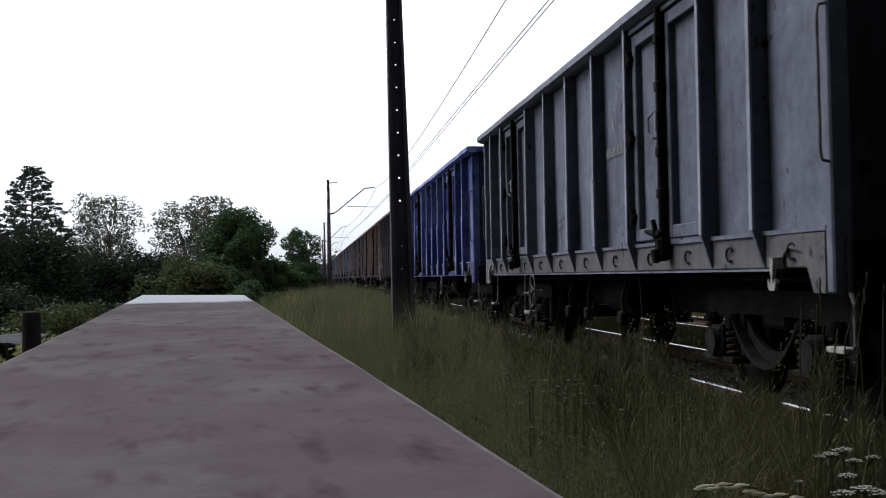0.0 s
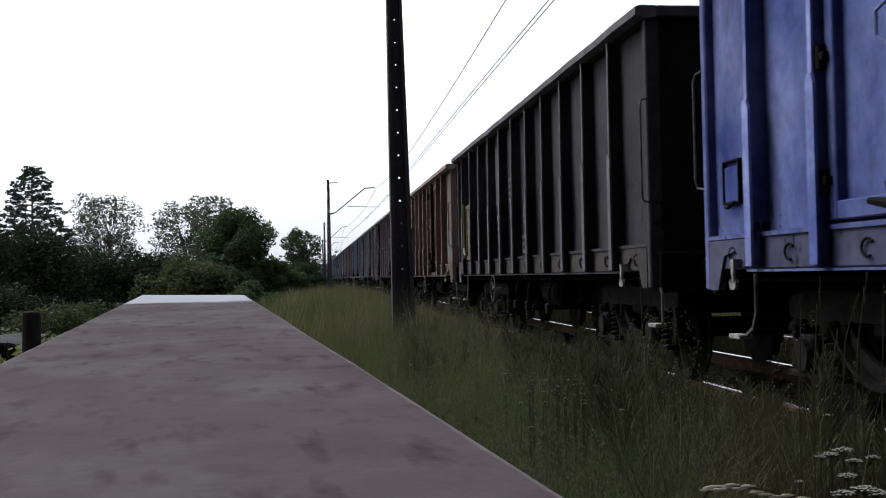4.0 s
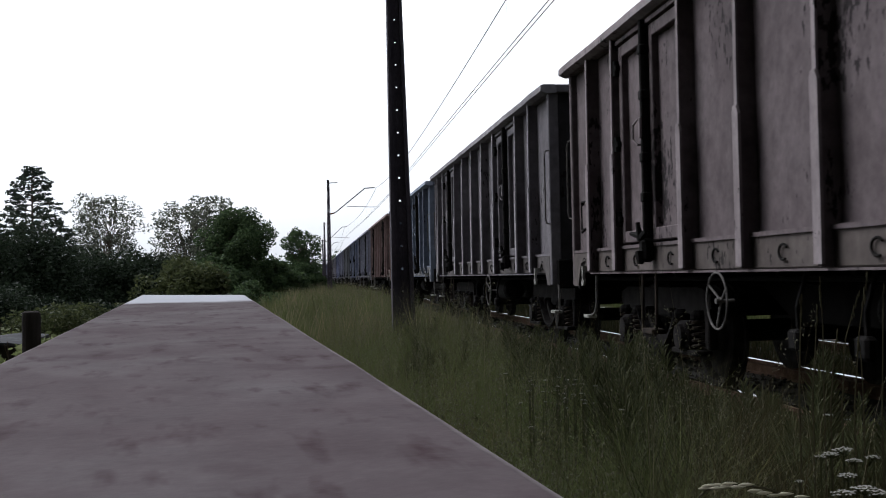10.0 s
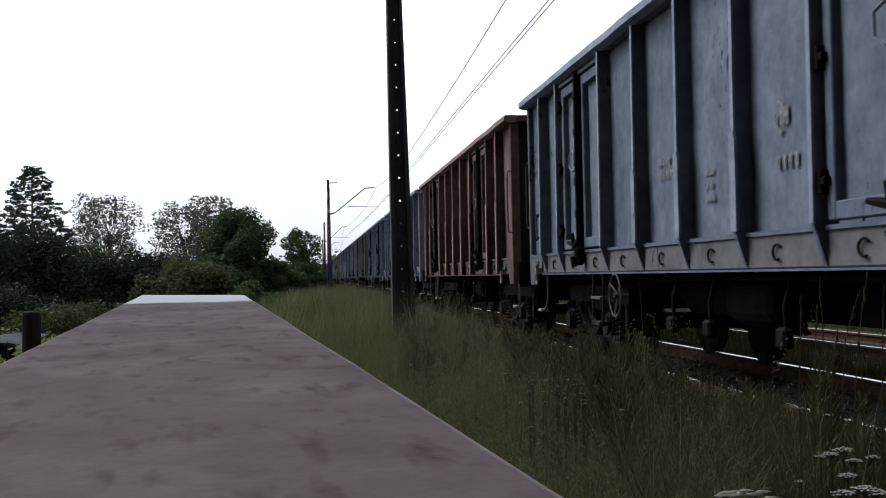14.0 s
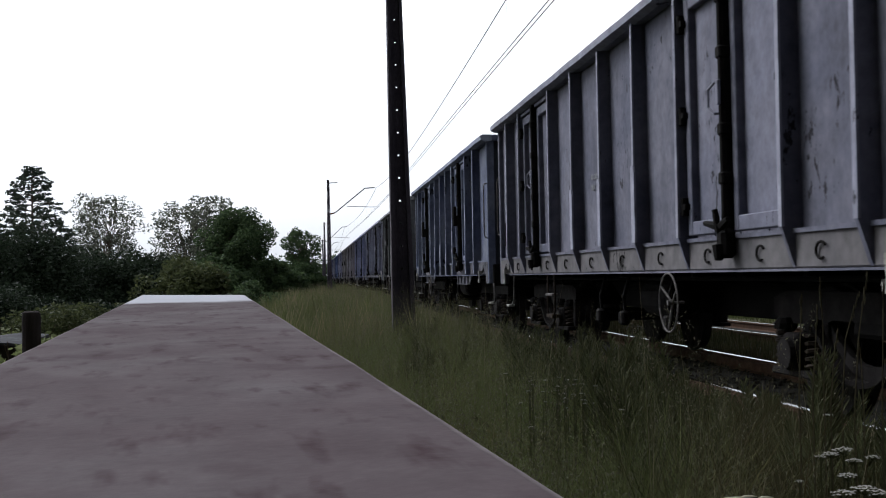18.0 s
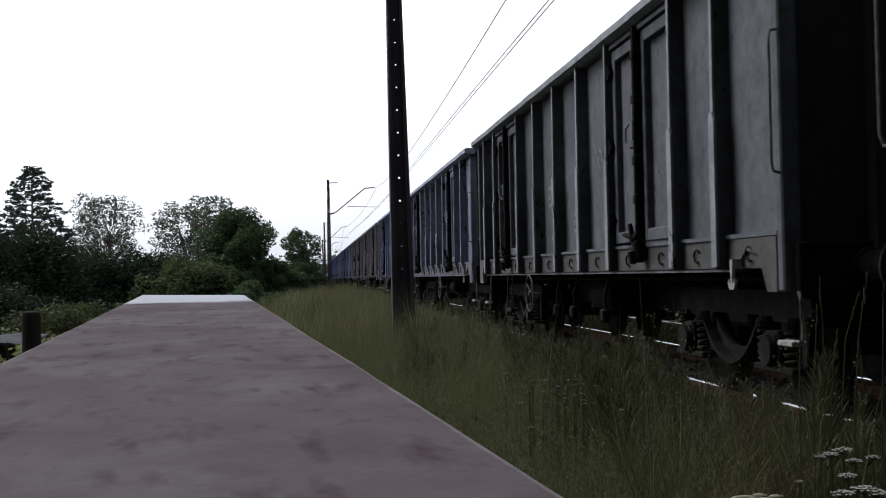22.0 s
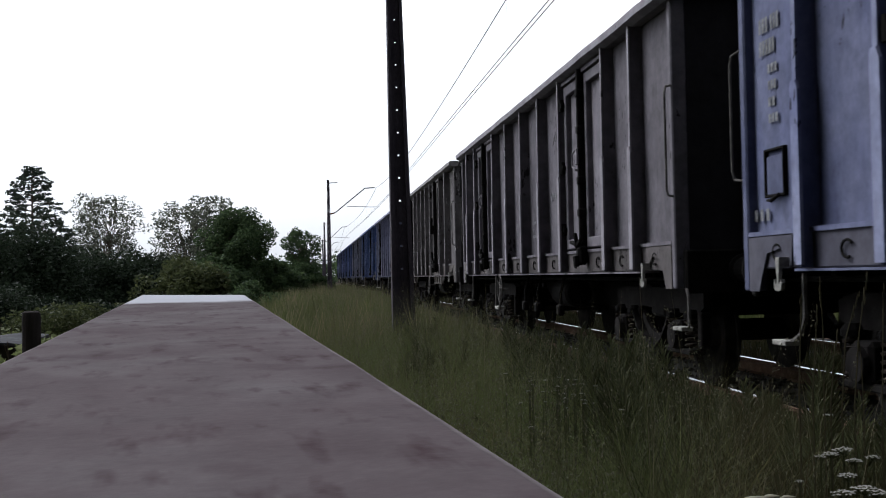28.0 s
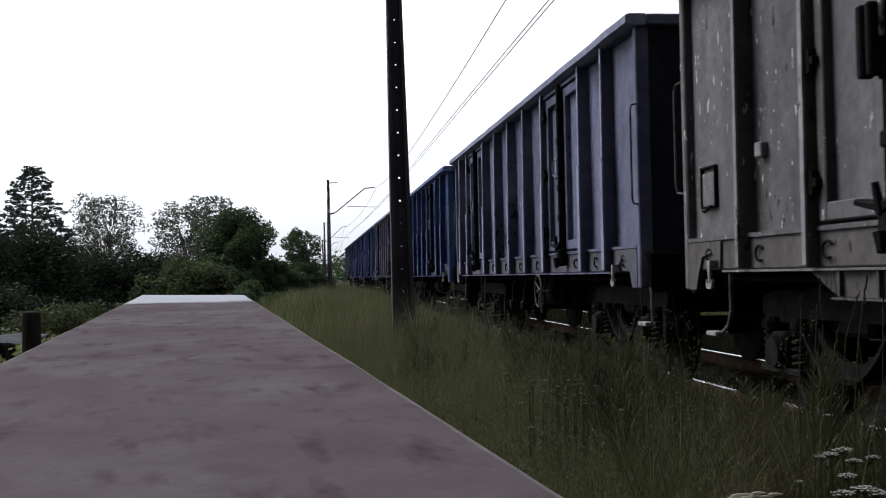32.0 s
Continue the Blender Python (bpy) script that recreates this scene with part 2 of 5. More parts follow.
def lathe(bm, profile, n=24, axis="x", centre=(0, 0, 0)):
    """Turn (along, radius) pairs about an axis through centre."""
    c = Vector(centre)
    rings = []
    for h, r in profile:
        ring = []
        for j in range(n):
            a = 2 * math.pi * j / n
            p = (h, r * math.cos(a), r * math.sin(a)) if axis == "x" else (r * math.cos(a), h, r * math.sin(a)) if axis == "y" else (r * math.cos(a), r * math.sin(a), h)
            ring.append(bm.verts.new(c + Vector(p)))
        rings.append(ring)
    for a, b in zip(rings, rings[1:]):
        for j in range(n):
            bm.faces.new((a[j], a[(j + 1) % n], b[(j + 1) % n], b[j]))
    bm.faces.new(rings[0][::-1])
    bm.faces.new(rings[-1])


def finish(bm, name, material, smooth=False):
    bmesh.ops.recalc_face_normals(bm, faces=bm.faces)
    me = bpy.data.meshes.new(name)
    bm.to_mesh(me)
    bm.free()
    if material:
        me.materials.append(material)
    if smooth:
        me.shade_smooth()
    return me


def part(name, bm, material, parent, label="", smooth=False):
    ob = new(name, finish(bm, name, material, smooth))
    ob.parent = parent
    if label:
        tagged(ob, label)
    return ob


def raw(name, verts, faces, material, smooth=False):
    me = bpy.data.meshes.new(name)
    me.from_pydata(np.asarray(verts).tolist(), [], [list(f) for f in faces])
    me.materials.append(material)
    if smooth:
        me.shade_smooth()
    return me


# ---- ground ----
def ground_height(x, y):
    dip = 0.5 - 0.5 * math.tanh((x + 2.6) * 1.1)
    roll = 0.10 * noise.noise(Vector((x * 0.25, y * 0.25, 0.3)))
    near = math.exp(-((x - TRACK) / 2.6) ** 4)
    return -0.34 - 0.9 * dip + roll * (1 - near) + 0.02 * near


def build_ground():
    xs = [-2500, -800, -300, -120, -60, -35, -22, -15] + [-11 + 0.5 * i for i in range(50)] + [16, 20, 30, 50, 100, 300, 900, 2500]
    ys = [-2500, -600, -150, -50, -20, -8] + [-4 + 0.8 * i for i in range(70)] + [56, 64, 75, 90, 110, 140, 200, 300, 500, 900, 1600, 2500, 4000]
    verts = [(x, y, ground_height(x, y)) for y in ys for x in xs]
    w = len(xs)
    faces = [(j * w + i, j * w + i + 1, (j + 1) * w + i + 1, (j + 1) * w + i) for j in range(len(ys) - 1) for i in range(w - 1)]
    ob = new("ground", raw("ground", verts, faces, M_SOIL, True))
    tagged(ob, "weedy earth beside the railway line", "ground", kind="structure")


build_ground()


# ---- track ----
RAIL_Y0, RAIL_Y1 = -22.0, 420.0


def build_track(cx, cz, y_first, count):
    bed = bmesh.new()
    prism(bed, [(-2.3, -0.36), (-1.6, -0.16), (1.6, -0.16), (2.3, -0.36)], "y", RAIL_Y0, RAIL_Y1)
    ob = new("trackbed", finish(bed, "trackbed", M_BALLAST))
    ob.location = (cx, 0, cz)
    tagged(ob, "grey crushed stone bed under the rails", "track bed", kind="structure")
    prof = [(-0.07, -0.172), (0.07, -0.172), (0.07, -0.16), (0.012, -0.14), (0.01, -0.05), (0.036, -0.035), (0.036, -0.008), (0.026, -0.003), (-0.026, -0.003), (-0.036, -0.008), (-0.036, -0.035), (-0.01, -0.05), (-0.012, -0.14), (-0.07, -0.16)]
    for sx in (-1, 1):
        rail = tagged(new("rail"), "steel rail with rusty sides and a polished head", "rail", "running rails")
        rail.location = (cx + sx * 0.7535, 0, cz)
        bm = bmesh.new()
        prism(bm, prof, "y", RAIL_Y0, RAIL_Y1)
        part("rail_profile", bm, M_RAIL, rail)
        bm = bmesh.new()
        box(bm, -0.027, 0.027, RAIL_Y0, RAIL_Y1, -0.0028, 0.0)
        part("rail_head", bm, M_TREAD, rail, "polished running surface")
    bm = bmesh.new()
    prism(bm, [(-1.3, -0.34), (-1.3, -0.175), (-0.6, -0.175), (-0.4, -0.2), (0.4, -0.2), (0.6, -0.175), (1.3, -0.175), (1.3, -0.34)], "y", -0.13, 0.13)
    me = finish(bm, "sleeper", M_SLEEPER)
    for i in range(count):
        s = new("sleeper", me)
        s.location = (cx, y_first + 0.6 * i, cz)
        tagged(s, "grey concrete sleeper bedded in stones under the rails", "sleeper", "sleepers of the track")


def build_ballast():
    """Loose stones along the near track."""
    rng = np.random.default_rng(5)
    verts, faces = [], []
    octa = np.array([(1, 0, 0), (-1, 0, 0), (0, 1, 0), (0, -1, 0), (0, 0, 1), (0, 0, -1)], float)
    tri = [(0, 2, 4), (2, 1, 4), (1, 3, 4), (3, 0, 4), (2, 0, 5), (1, 2, 5), (3, 1, 5), (0, 3, 5)]
    for i in range(9000):
        x, y = rng.uniform(-2.25, 2.25), rng.uniform(1.5, 40)
        z = -0.16 if abs(x) < 1.6 else -0.16 - (abs(x) - 1.6) * 0.28
        p = octa * rng.uniform(0.018, 0.04, (6, 1)) * rng.uniform(0.7, 1.2, (1, 3)) + (TRACK + x, y, z)
        faces += [tuple(len(verts) + k for k in t) for t in tri]
        verts += p.tolist()
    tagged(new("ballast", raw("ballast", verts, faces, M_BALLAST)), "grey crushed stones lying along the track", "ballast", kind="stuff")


build_track(TRACK, 0.0, -3.0, 70)
build_track(8.9, -0.12, 9.0, 44)
build_ballast()

# ---- wagons ----
HALF, SIDE, OUT = 6.41, 1.36, 1.50
POSTS = [-5.38, -4.40, -2.42, -1.21, 0.0, 1.21, 2.42, 4.40, 5.38]
EVEN = [1.07 * k for k in range(-5, 6)]
DOORS = [(-4.40, -2.42), (2.42, 4.40)]
CLOSE = [-5.12, -4.06, -2.10, -1.05, 0.0, 1.05, 2.10, 4.06, 5.12]
CLOSE_DOORS = [(-4.06, -2.10), (2.10, 4.06)]
LOW, SILL, TOP = 1.05, 1.28, 3.38
M_OCHRE = wagon_paint("ochre_stain", (0.0700, 0.0594, 0.0316), (0.1190, 0.0980, 0.0490), 0.4)
M_BLUE = wagon_paint("blue_patch", (0.0432, 0.0594, 0.1404), (0.1512, 0.1620, 0.2160), 0.2)
M_PAINT = wagon_paint("paint_base", (0.16, 0.17, 0.19), (0.24, 0.25, 0.27))


M_EDGE = wagon_paint("rubbed_edge_base", (0.1, 0.1, 0.1), (0.15, 0.15, 0.15))
# stand-in for the end walls, whose shade is put into darkened paint
M_END_SHADE = wagon_paint("end_shade_base", (0.05, 0.05, 0.05), (0.06, 0.06, 0.06))
M_DUSTY = wagon_paint("dusty_sill_base", (0.08, 0.07, 0.06), (0.12, 0.11, 0.09))


def dented_panel(bm, side, y0, y1, z0, z1, seed, bulge=0.005, ny=8, nz=14):
    """A steel sheet, a little bulged and dented, with a back face."""
    grid = []
    for i in range(ny + 1):
        row = []
        for j in range(nz + 1):
            u, w = i / ny, j / nz
            y, z = y0 + (y1 - y0) * u, z0 + (z1 - z0) * w
            edge = min(1, 6 * u, 6 * (1 - u), 6 * w, 6 * (1 - w))
            push = bulge * math.sin(math.pi * u) * math.sin(math.pi * w) + edge * (0.007 * noise.noise(Vector((y * 2.1, z * 1.7, seed))) + 0.006 * noise.noise(Vector((y * 0.8, z * 4.6, seed + 9))))
            row.append(bm.verts.new((side * (SIDE + push), y, z)))
        grid.append(row)
    back = [[bm.verts.new((side * (SIDE - 0.03), y, z)) for z in (z0, z1)] for y in (y0, y1)]
    for i in range(ny):
        for j in range(nz):
            bm.faces.new((grid[i][j], grid[i + 1][j], grid[i + 1][j + 1], grid[i][j + 1])).smooth = True
    bm.edges.ensure_lookup_table()
    for e in [e for e in bm.edges if e.is_boundary]:
        e.smooth = False
    bm.faces.new((back[0][0], back[0][1], back[1][1], back[1][0]))
    bm.faces.new([grid[i][0] for i in range(ny + 1)] + [back[1][0], back[0][0]])
    bm.faces.new([grid[i][nz] for i in range(ny, -1, -1)] + [back[0][1], back[1][1]])
    bm.faces.new([grid[0][j] for j in range(nz, -1, -1)] + [back[0][0], back[0][1]])
    bm.faces.new([grid[ny][j] for j in range(nz + 1)] + [back[1][1], back[1][0]])


def ring_bar(bm, side, y, z, r=0.05):
    """A lashing ring: an open C of round bar on the sill."""
    pts = [(side * 1.428, y + 1.35 * r * math.cos(a + 4.3), z + r * math.sin(a + 4.3)) for a in (0.28 * k for k in range(17))]
    tube(bm, pts, 0.009, 6)


def build_side(w, side, style):
    s = side
    posts = {"even": EVEN, "close": CLOSE}.get(style, POSTS)
    doors = {"even": [], "close": CLOSE_DOORS}.get(style, DOORS)
    ends = [-HALF + 0.05] + posts + [HALF - 0.05]
    for k, (a, b) in enumerate(zip(ends, ends[1:])):
        if (a, b) in doors:
            continue
        bm = bmesh.new()
        dented_panel(bm, s, a, b, SILL, TOP - 0.08, k * 3.7 + s)
        part("side_panel", bm, M_PAINT, w, smooth=False)
    for k, y in enumerate(posts):
        bm = bmesh.new()
        kink = {"tapered": 1.99, "close": 1.74}.get(style, 2.19) + 0.02 * math.sin(k * 2.3)
        backed = style in ("straight", "even") or abs(y) < 1.3
        if style == "tapered":
            foot = [(s * (SIDE + 0.055), LOW + 0.005), (s * (SIDE + 0.07), LOW + 0.04), (s * OUT, LOW + 0.26)]
        else:
            foot = [(s * (OUT - 0.01), LOW + 0.005), (s * OUT, LOW + 0.02)]
        low = foot[-1][1]
        prism(bm, [(s * (SIDE - 0.01), LOW + 0.005)] + foot + [(s * (OUT - 0.012), TOP - 0.08), (s * (SIDE - 0.01), TOP - 0.08)], "y", y - 0.02, y + 0.02)
        part("post", bm, M_PAINT, w)
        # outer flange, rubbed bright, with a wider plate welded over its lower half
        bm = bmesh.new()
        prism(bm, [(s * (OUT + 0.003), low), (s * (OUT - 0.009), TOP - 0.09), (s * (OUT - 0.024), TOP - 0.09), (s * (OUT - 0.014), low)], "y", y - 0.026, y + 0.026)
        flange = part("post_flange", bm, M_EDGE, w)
        if backed:
            bm = bmesh.new()
            prism(bm, [(y - 0.062, low), (y - 0.062, kink - 0.06), (y - 0.028, kink), (y + 0.028, kink), (y + 0.042, kink - 0.04), (y + 0.042, low)], "x", s * (OUT - 0.012), s * (OUT + 0.009))
            part("backing_plate", bm, M_EDGE, flange)
    for y in (-HALF, HALF):
        e = math.copysign(1, y)
        bm = bmesh.new()
        soft_box(bm, min(s * 1.30, s * 1.43), max(s * 1.30, s * 1.43), min(y, y - e * 0.09), max(y, y - e * 0.09), 0.90, TOP - 0.08, 0.012)
        part("corner_post", bm, M_PAINT, w)
        # lower corner gusset with its cut-out
        bm = bmesh.new()
        pr = [(y - e * 0.1, 0.90), (y - e * 0.26, 0.90), (y - e * 0.30, 0.98), (y - e * 0.40, LOW + 0.10), (y - e * 0.62, LOW + 0.13), (y - e * 0.78, LOW + 0.02), (y - e * 0.80, LOW + 0.21), (y - e * 0.1, LOW + 0.21)]
        prism(bm, pr, "x", s * 1.415, s * 1.432)
        part("corner_gusset", bm, M_DUSTY, w)
        # shunting hook
        bm = bmesh.new()
        hy = y - e * 0.72
        prism(bm, [(hy - 0.026, 1.12), (hy + 0.026, 1.12), (hy + 0.024, 1.07), (hy + 0.012, 0.985), (hy + 0.02, 0.955), (hy + 0.04, 0.955), (hy + 0.052, 0.985), (hy + 0.06, 0.96), (hy + 0.05, 0.925), (hy + 0.03, 0.91),
                   (hy - 0.03, 0.91), (hy - 0.05, 0.925), (hy - 0.06, 0.96), (hy - 0.052, 0.985), (hy - 0.04, 0.955), (hy - 0.02, 0.955), (hy - 0.012, 0.985), (hy - 0.024, 1.07)], "x", s * 1.475, s * 1.50)
        box(bm, min(s * 1.43, s * 1.475), max(s * 1.43, s * 1.475), hy - 0.025, hy + 0.025, 1.06, 1.12)
        part("rope_hook", bm, M_PALE, w, "worn pale towing hook")
    # sill plate and its ledge
    bm = bmesh.new()
    soft_box(bm, min(s * 1.30, s * 1.412), max(s * 1.30, s * 1.412), -HALF + 0.09, HALF - 0.09, LOW, SILL - 0.004, 0.01)
    part("side_sill", bm, M_DUSTY, w)
    bm = bmesh.new()
    box(bm, min(s * 1.36, s * 1.43), max(s * 1.36, s * 1.43), -HALF + 0.092, HALF - 0.092, SILL - 0.012, SILL + 0.018)
    part("ledge", bm, M_PAINT, w)
    bm = bmesh.new()
    box(bm, min(s * 1.30, s * 1.44), max(s * 1.30, s * 1.44), -HALF + 0.84, HALF - 0.84, LOW - 0.018, LOW - 0.002)
    part("bottom_flange", bm, M_PAINT, w)
    bm = bmesh.new()
    rim = []
    k = 36
    for i in range(k + 1):
        y = (-HALF - 0.06) + (2 * HALF + 0.12) * i / k
        dent = 0.012 * noise.noise(Vector((y * 1.3, s * 4.0, 2.0)))
        sag = 0.010 * noise.noise(Vector((y * 0.9, s * 7.0, 5.0)))
        rim.append([bm.verts.new((s * (px + dent * (px > 1.4)), y, pz + sag)) for px, pz in ((1.34, TOP - 0.09), (1.46, TOP - 0.10), (1.535, TOP - 0.07), (1.535, TOP), (1.50, TOP + 0.015), (1.34, TOP + 0.015))])
    for a, b in zip(rim, rim[1:]):
        for i in range(6):
            bm.faces.new((a[i], a[(i + 1) % 6], b[(i + 1) % 6], b[i]))
    bm.faces.new(rim[0])
    bm.faces.new(rim[-1][::-1])
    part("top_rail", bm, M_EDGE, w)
    rings = [(a + b) / 2 - 0.12 for a, b in zip(ends, ends[1:])] if style == "even" else [-5.85, -4.8, -3.9, -2.9, -1.75, -0.55, 0.65, 1.85, 2.9, 3.9, 4.9, 5.85]
    for y in rings:
        bm = bmesh.new()
        ring_bar(bm, s, y, 1.155)
        part("lashing_ring", bm, M_UNDER, w, "dark bent lashing ring")
    for y0, y1 in doors:
        build_door(w, s, y0, y1)
    if style == "even":
        build_hatch(w, s)
    elif s < 0:
        build_holder(w)


def build_holder(w):
    """The waybill holder by the far corner: a dark shallow frame with a flap."""
    bm = bmesh.new()
    for ya, yb, za, zb in ((5.80, 5.818, 1.52, 1.84), (6.092, 6.11, 1.52, 1.84), (5.819, 6.091, 1.822, 1.84), (5.819, 6.091, 1.52, 1.535)):
        soft_box(bm, -1.395, -1.355, ya, yb, za, zb, 0.004)
    holder = part("waybill_frame", bm, M_UNDER, w, "dark frame of the waybill holder")
    bm = bmesh.new()
    soft_box(bm, -1.383, -1.357, 5.82, 6.09, 1.537, 1.79, 0.004)
    part("flap", bm, M_PAINT, holder)
    bm = bmesh.new()
    tube(bm, [(-1.40, 5.86, 1.53), (-1.43, 5.92, 1.49), (-1.41, 6.02, 1.50)], 0.012, 6)
    part("catch", bm, M_UNDER, holder)


def lock_plates(w, mid):
    """Two tall dark plates that guard the middle of a door's locking bar."""
    for ya, yb in ((mid + 0.07, mid + 0.13), (mid - 0.02, mid + 0.03)):
        bm = bmesh.new()
        soft_box(bm, -1.58, -1.50, ya, yb, 2.02, 2.40, 0.012)
        part("lock_plate", bm, M_UNDER, w, "tall dark steel lock plate")


def sill_bracket(w, mid, material):
    """A trapezoid stiffener with ribs under the sill below a door."""
    bm = bmesh.new()
    prism(bm, [(mid - 1.12, LOW - 0.02), (mid - 0.76, LOW - 0.17), (mid + 0.76, LOW - 0.17), (mid + 1.12, LOW - 0.02)], "x", -1.40, -1.38)
    for k in (-0.7, -0.25, 0.25, 0.7):
        box(bm, -1.43, -1.401, mid + k - 0.012, mid + k + 0.012, LOW - 0.165, LOW - 0.02)
    box(bm, -1.44, -1.36, mid - 0.77, mid + 0.77, LOW - 0.185, LOW - 0.172)
    part("sill_bracket", bm, material, w, "trapezoid stiffener under the sill")


def build_hatch(w, s):
    """A small low door in the last bay but one."""
    a, b = 4.33, 5.30
    bm = bmesh.new()
    x0, x1 = sorted((s * (SIDE + 0.02), s * (SIDE + 0.075)))
    for ya, yb, za, zb in ((a, a + 0.07, 1.33, 2.36), (b - 0.12, b, 1.33, 2.36), (a + 0.071, b - 0.121, 1.33, 1.42), (a + 0.071, b - 0.121, 2.28, 2.36)):
        soft_box(bm, x0, x1, ya, yb, za, zb, 0.008)
    tube(bm, [(s * 1.46, b - 0.03, 1.36), (s * 1.46, b - 0.03, 2.40)], 0.028, 8)
    hatch = part("hatch_frame", bm, M_OCHRE, w, "ochre-stained frame of a low hatch")
    bm = bmesh.new()
    box(bm, min(s * 1.395, s * 1.415), max(s * 1.395, s * 1.415), a + 0.07, b - 0.12, 1.42, 2.28)
    part("hatch_plate", bm, M_OCHRE, hatch)
    bm = bmesh.new()
    tube(bm, [(s * 1.47, b - 0.06, 1.55), (s * 1.49, b - 0.18, 1.45), (s * 1.48, b - 0.28, 1.42)], 0.022, 6)
    part("hatch_latch", bm, M_PALE, hatch, "pale worn latch")
    bm = bmesh.new()
    box(bm, min(s * 1.40, s * 1.412), max(s * 1.40, s * 1.412), a + 0.02, a + 0.46, 2.42, 2.92)
    part("painted_patch", bm, M_BLUE, w, "blue and white painted patch")


def build_door(w, s, y0, y1):
    mid = (y0 + y1) / 2
    for a, b in ((y0 + 0.05, mid - 0.012), (mid + 0.012, y1 - 0.05)):
        bm = bmesh.new()
        dented_panel(bm, s, a + 0.02, b - 0.02, 1.36, 3.18, a * 2 + s, 0.004, 5, 8)
        x0, x1 = sorted((s * (SIDE - 0.01), s * (SIDE + 0.065)))
        for ya, yb, za, zb in ((a, a + 0.10, 1.32, 3.21), (b - 0.10, b, 1.32, 3.21), (a + 0.101, b - 0.101, 1.32, 1.43), (a + 0.101, b - 0.101, 3.10, 3.21)):
            soft_box(bm, x0, x1, ya, yb, za, zb, 0.008)
        leaf = part("door_leaf", bm, M_PAINT, w)
        outer = a if a < mid - 0.5 else b
        for z in (1.55, 2.27, 3.0):
            hb = bmesh.new()
            lathe(hb, [(z - 0.07, 0.032), (z + 0.07, 0.032)], 8, "z", (s * 1.45, outer, 0))
            soft_box(hb, min(s * 1.41, s * 1.47), max(s * 1.41, s * 1.47), outer - 0.06, outer + 0.06, z - 0.025, z + 0.025, 0.006)
            part("hinge", hb, M_UNDER, leaf)
        hb = bmesh.new()
        e = math.copysign(1, (a + b) / 2 - mid)
        hy = mid + e * 0.06
        if e > 0:
            tube(hb, [(s * 1.44, hy, 2.39), (s * 1.51, hy + 0.01, 2.39), (s * 1.53, hy + 0.08, 2.35), (s * 1.53, hy + 0.08, 2.22), (s * 1.51, hy + 0.01, 2.17), (s * 1.44, hy, 2.17)], 0.011, 6)
        else:
            soft_box(hb, min(s * 1.50, s * 1.525), max(s * 1.50, s * 1.525), mid - 0.035, mid + 0.005, 2.22, 2.40, 0.006)
        part("door_handle", hb, M_EDGE, leaf, "bent bar handle")
    bm = bmesh.new()
    tube(bm, [(s * 1.475, mid, 1.24), (s * 1.475, mid, 3.26)], 0.03, 8)
    box(bm, min(s * 1.40, s * 1.47), max(s * 1.40, s * 1.47), mid - 0.035, mid + 0.035, 1.33, 3.22)
    for z in (1.7, 2.05, 2.6, 3.0):
        soft_box(bm, min(s * 1.42, s * 1.51), max(s * 1.42, s * 1.51), mid - 0.045, mid + 0.045, z - 0.045, z + 0.045, 0.012)
    part("lock_bar", bm, M_UNDER, w, "dark vertical locking bar of the door")
    bm = bmesh.new()
    soft_box(bm, min(s * 1.42, s * 1.53), max(s * 1.42, s * 1.53), mid - 0.07, mid + 0.07, 1.13, 1.34, 0.03)
    tube(bm, [(s * 1.52, mid - 0.04, 1.36), (s * 1.54, mid - 0.22, 1.40)], [0.035, 0.02], 6)
    tube(bm, [(s * 1.52, mid + 0.04, 1.36), (s * 1.54, mid + 0.24, 1.39)], [0.035, 0.02], 6)
    tube(bm, [(s * 1.52, mid + 0.02, 1.32), (s * 1.54, mid + 0.04, 1.48)], [0.03, 0.02], 6)
    tube(bm, [(s * 1.53, mid, 1.22), (s * 1.54, mid - 0.02, 1.12)], [0.05, 0.03], 7)
    part("door_latch", bm, M_UNDER, w, "heavy grimy door latch with levers")
    bm = bmesh.new()
    box(bm, min(s * 1.36, s * 1.45), max(s * 1.36, s * 1.45), y0 + 0.05, y1 - 0.05, 3.225, 3.262)
    part("door_header", bm, M_PAINT, w)


